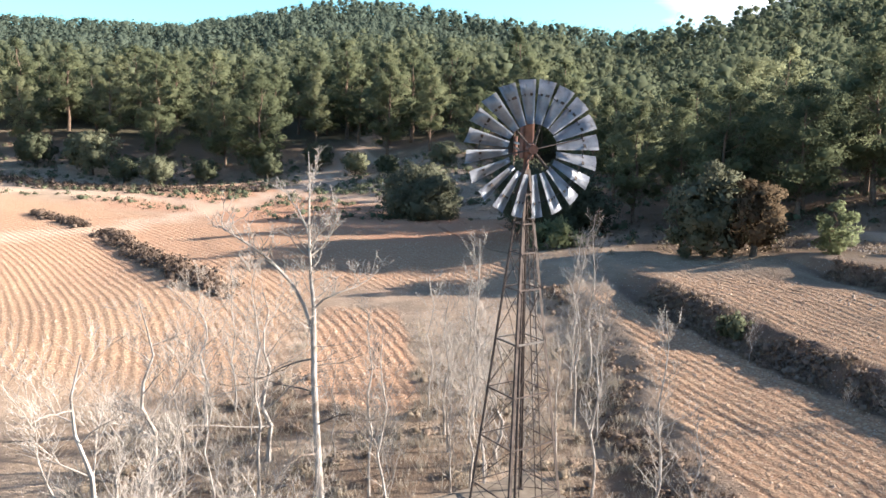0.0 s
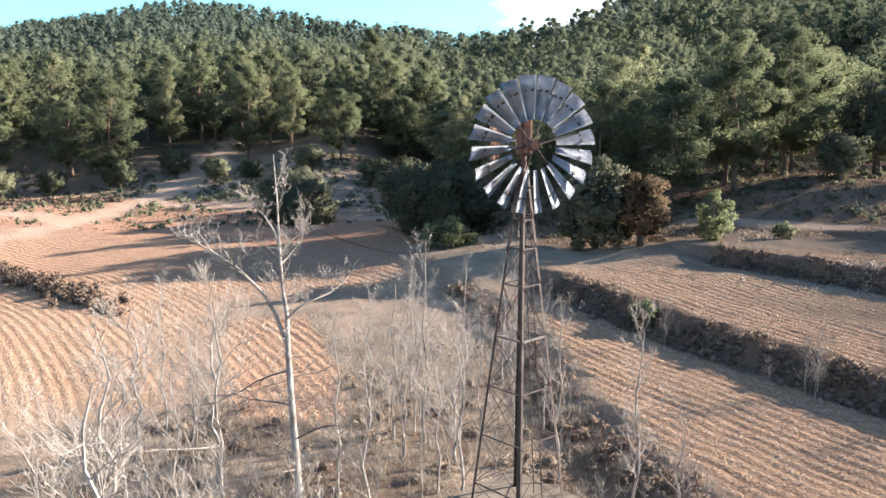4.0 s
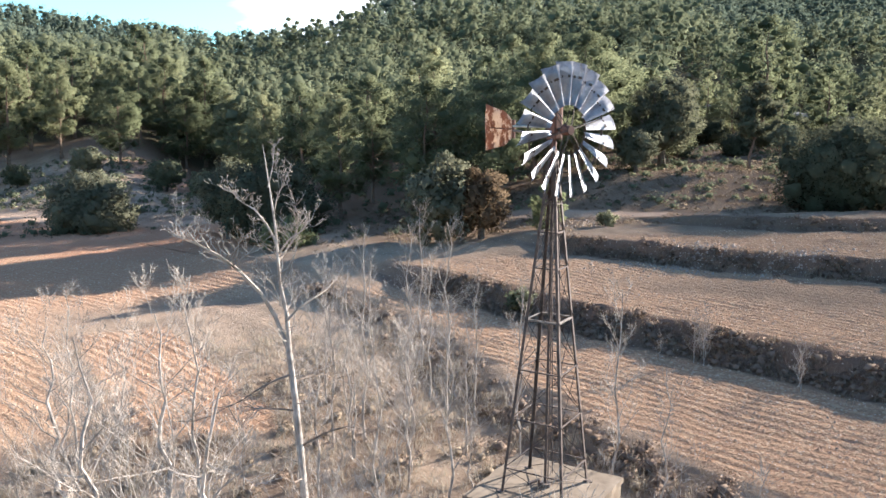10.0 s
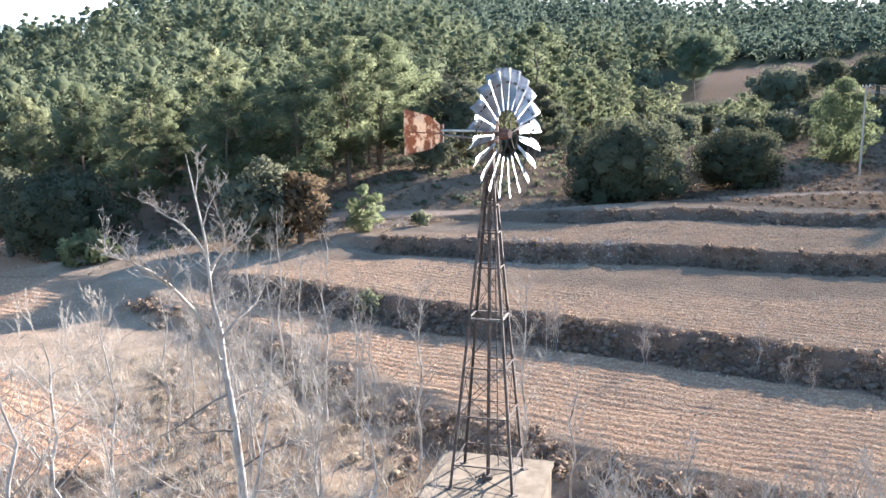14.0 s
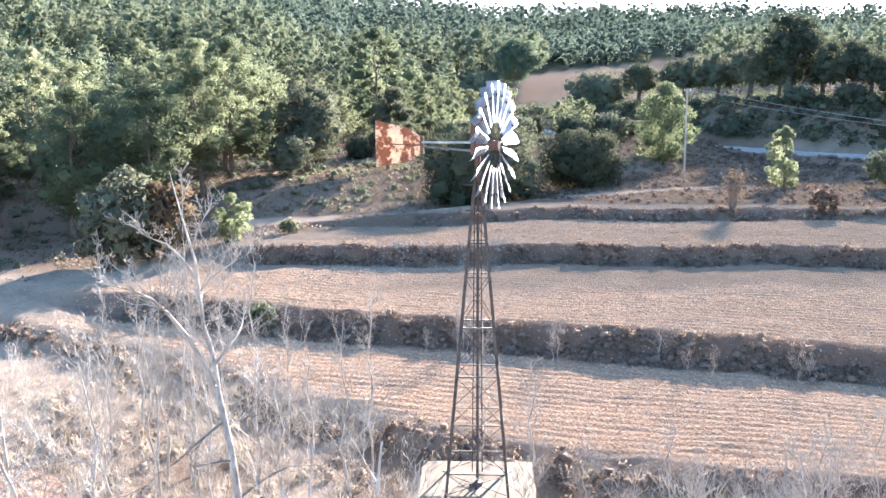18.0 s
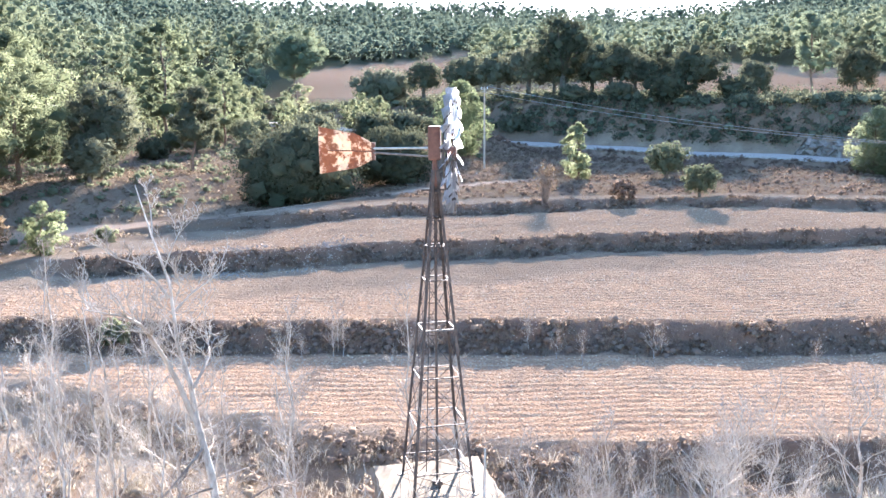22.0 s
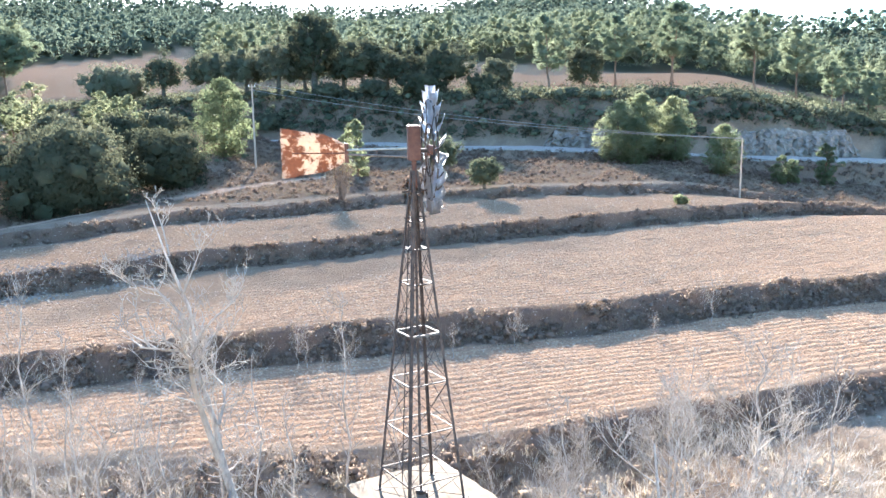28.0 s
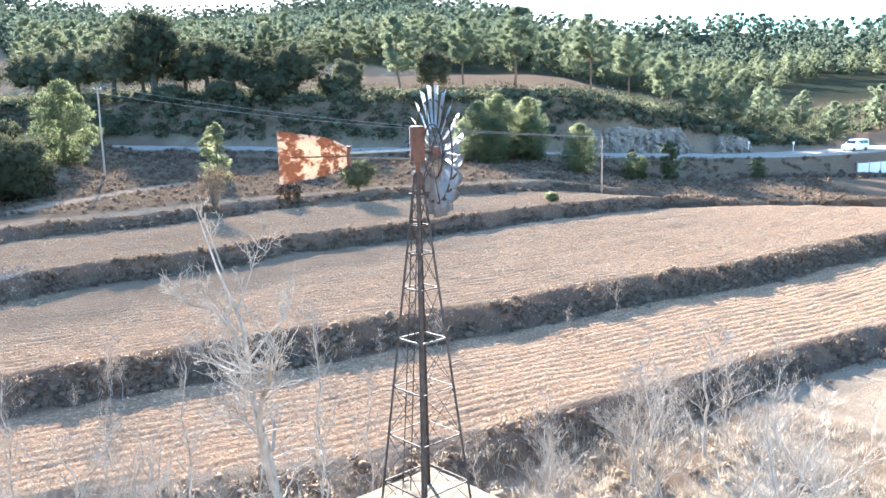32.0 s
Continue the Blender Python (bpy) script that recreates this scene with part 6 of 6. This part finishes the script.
def cut_bank(lo, hi, seed, tall):
    """A steep, gullied cut of pale marl behind the road."""
    nrng = np.random.default_rng(seed)
    n_, m_ = int((hi - lo) / 0.35), 12
    ys = np.linspace(lo, hi, n_)
    v = []
    for i, yy in enumerate(ys):
        xr = float(np.interp(-yy, -LINES["road"][:, 1], LINES["road"][:, 0]))
        gully = 0.45 * math.sin(yy * 2.3 + 1.7 * math.sin(yy * 0.9)) + 0.3 * math.sin(yy * 5.1 + 2 * math.sin(yy * 1.3))
        ends = min(1.0, 9 * (i + 0.5) / n_, 9 * (n_ - i - 0.5) / n_)
        top = gz(xr + 3.7, yy) + tall + 0.2 * math.sin(yy * 0.8) + 0.12 * math.sin(yy * 2.1)
        bot = gz(xr + 3.7, yy) - 0.3
        for j in range(m_):
            t = j / (m_ - 1)
            z = bot + (top * ends + (bot + 0.4) * (1 - ends) - bot) * (t ** 0.75)
            v.append((xr + 3.5 + 0.6 * tall * t ** 1.5 + gully * math.sin(t * math.pi) + nrng.normal() * 0.22, yy + nrng.normal() * 0.10, z + nrng.normal() * 0.14))
    f = [(i * m_ + j, (i + 1) * m_ + j, (i + 1) * m_ + j + 1, i * m_ + j + 1) for i in range(n_ - 1) for j in range(m_ - 1)]
    tagged(new("cut_bank", mesh_from("cut_bank", v, f, M_CHALK)), "eroded pale marl cut behind the road", "bank", kind="structure")


cut_bank(-1, 9, 1, 2.2)
cut_bank(-32, -12.5, 2, 3.5)
cut_bank(-41, -35, 3, 2.4)


def utility_pole(x, y, h, label):
    g = gz(x, y)
    t = thing("utility_pole", Matrix.Translation((x, y, g)), label, "pole")
    bm = bmesh.new()
    tube(bm, (0, 0, -0.3), (0, 0, h), 0.13 if h > 7 else 0.085, 0.09 if h > 7 else 0.06, 10)
    part("post", bm, M_WOODPOLE, t)
    if h > 7:
        bm = bmesh.new()
        box(bm, (0.10, 0.9, 0.10), Matrix.Translation((0, 0, h - 0.25)), 0.01)
        part("crossarm", bm, M_WOODPOLE, t)
        for s in (-0.38, 0.38):
            bm = bmesh.new()
            tube(bm, (0, s, h - 0.2), (0, s, h - 0.02), 0.035, 0.05, 8)
            part("insulator", bm, M_WHITEPAINT, t)
    return Vector((x, y, g + h))


p1 = utility_pole(71.0, 38.3, 9.4, "weathered timber utility pole beside the track")
p2 = utility_pole(64.8, -13.4, 5.6, "short timber post standing on the upper terrace")


def cable(a, b, sag, label):
    v, f = [], []
    pts = [a.lerp(b, i / 24) - Vector((0, 0, sag * 4 * (i / 24) * (1 - i / 24))) for i in range(25)]
    tube_path(v, f, pts, [0.022] * 25, 5)
    tagged(new("overhead_cable", mesh_from("overhead_cable", v, f, M_WIRE)), label, "cable", "overhead cables")


for s, dz in ((-0.38, 0.05), (0.38, -0.55)):
    cable(p1 + Vector((0, s, dz)), p2 + Vector((0.0, 0.25 * s, -0.05)), 0.9, "thin overhead cable slung between timber poles")


def parked_van():
    x, y = 110.8, -57.0
    q = (Vector((103, -42)) - Vector((114, -60))).normalized()
    ang = math.atan2(q.y, q.x)
    t = thing("parked_van", Matrix.Translation((x, y, gz(x, y) + 0.16)) @ Matrix.Rotation(ang, 4, "Z"), "small white van on the road by the bend", "van")
    bm = bmesh.new()
    prof = [(-2.1, 0.28), (2.1, 0.28), (2.14, 0.75), (1.95, 0.98), (1.15, 1.10), (0.55, 1.72), (-1.9, 1.80), (-2.08, 1.6), (-2.14, 0.8)]
    a = [bm.verts.new((px, -0.84 + (0.1 if pz > 1.2 else 0), pz)) for px, pz in prof]
    b = [bm.verts.new((px, 0.84 - (0.1 if pz > 1.2 else 0), pz)) for px, pz in prof]
    bm.faces.new(a)
    bm.faces.new(list(reversed(b)))
    for i in range(len(prof)):
        j = (i + 1) % len(prof)
        bm.faces.new((a[j], a[i], b[i], b[j]))
    bmesh.ops.bevel(bm, geom=bm.edges[:], offset=0.05, segments=2, affect="EDGES")
    bmesh.ops.recalc_face_normals(bm, faces=bm.faces[:])
    body = part("body", bm, M_CARPAINT, t)
    for s in (-1, 1):
        for x0, x1 in ((-1.85, -0.75), (-0.68, 0.35), (0.40, 0.85)):
            bm = bmesh.new()
            box(bm, (x1 - x0, 0.03, 0.44), Matrix.Translation(((x0 + x1) / 2, s * 0.775, 1.38)) @ Matrix.Rotation(s * 0.13, 4, "X"), 0.01)
            part("window", bm, M_DARKGLASS, body)
        for wx in (-1.3, 1.35):
            bm = bmesh.new()
            tube(bm, (wx, s * 0.62, 0.31), (wx, s * 0.86, 0.31), 0.31, 0.31, 20)
            w = part("wheel", bm, M_RUBBER, t)
            bm = bmesh.new()
            tube(bm, (wx, s * 0.84, 0.31), (wx, s * 0.875, 0.31), 0.18, 0.15, 14)
            part("rim", bm, M_BRIGHT, w)
    bm = bmesh.new()
    box(bm, (0.04, 1.3, 0.55), Matrix.Translation((0.93, 0, 1.40)) @ Matrix.Rotation(radians(-44), 4, "Y"), 0.01)
    part("windscreen", bm, M_DARKGLASS, body)
    for s in (-0.6, 0.6):
        bm = bmesh.new()
        box(bm, (0.06, 0.28, 0.16), Matrix.Translation((2.10, s, 0.80)), 0.02)
        part("headlight", bm, M_WHITEPAINT, body)


parked_van()


def low_wall():
    a, b = Vector((102.8, -54.0, 0)), Vector((107.5, -62.0, 0))
    d = (b - a)
    t = thing("low_wall", Matrix.Translation((a.x, a.y, gz(a.x, a.y))) @ Matrix.Rotation(math.atan2(d.y, d.x), 4, "Z"), "low white roadside parapet with dark posts", "wall")
    for i in range(5):
        bm = bmesh.new()
        box(bm, (2.3, 0.25, 1.6), Matrix.Translation((1.25 + 2.5 * i, 0, 0.35)), 0.03)
        part("panel", bm, M_WHITEPAINT, t)
        bm = bmesh.new()
        box(bm, (0.16, 0.16, 1.5), Matrix.Translation((2.5 * i, -0.02, 0.65)), 0.01)
        part("post", bm, M_WOODPOLE, t)


low_wall()


def road_sign(x, y, h):
    t = thing("marker_post", Matrix.Translation((x, y, gz(x, y))), "slim white marker post at the roadside", "post", "marker posts at the roadside")
    bm = bmesh.new()
    tube(bm, (0, 0, -0.1), (0, 0, h), 0.06, 0.06, 8)
    part("post", bm, M_WHITEPAINT, t)
    bm = bmesh.new()
    box(bm, (0.05, 0.3, 0.36), Matrix.Translation((-0.08, 0, h - 0.15)), 0.01)
    part("plate", bm, M_WHITEPAINT, t)


road_sign(106.3, -40.1, 1.8)
road_sign(109.6, -47.6, 1.5)
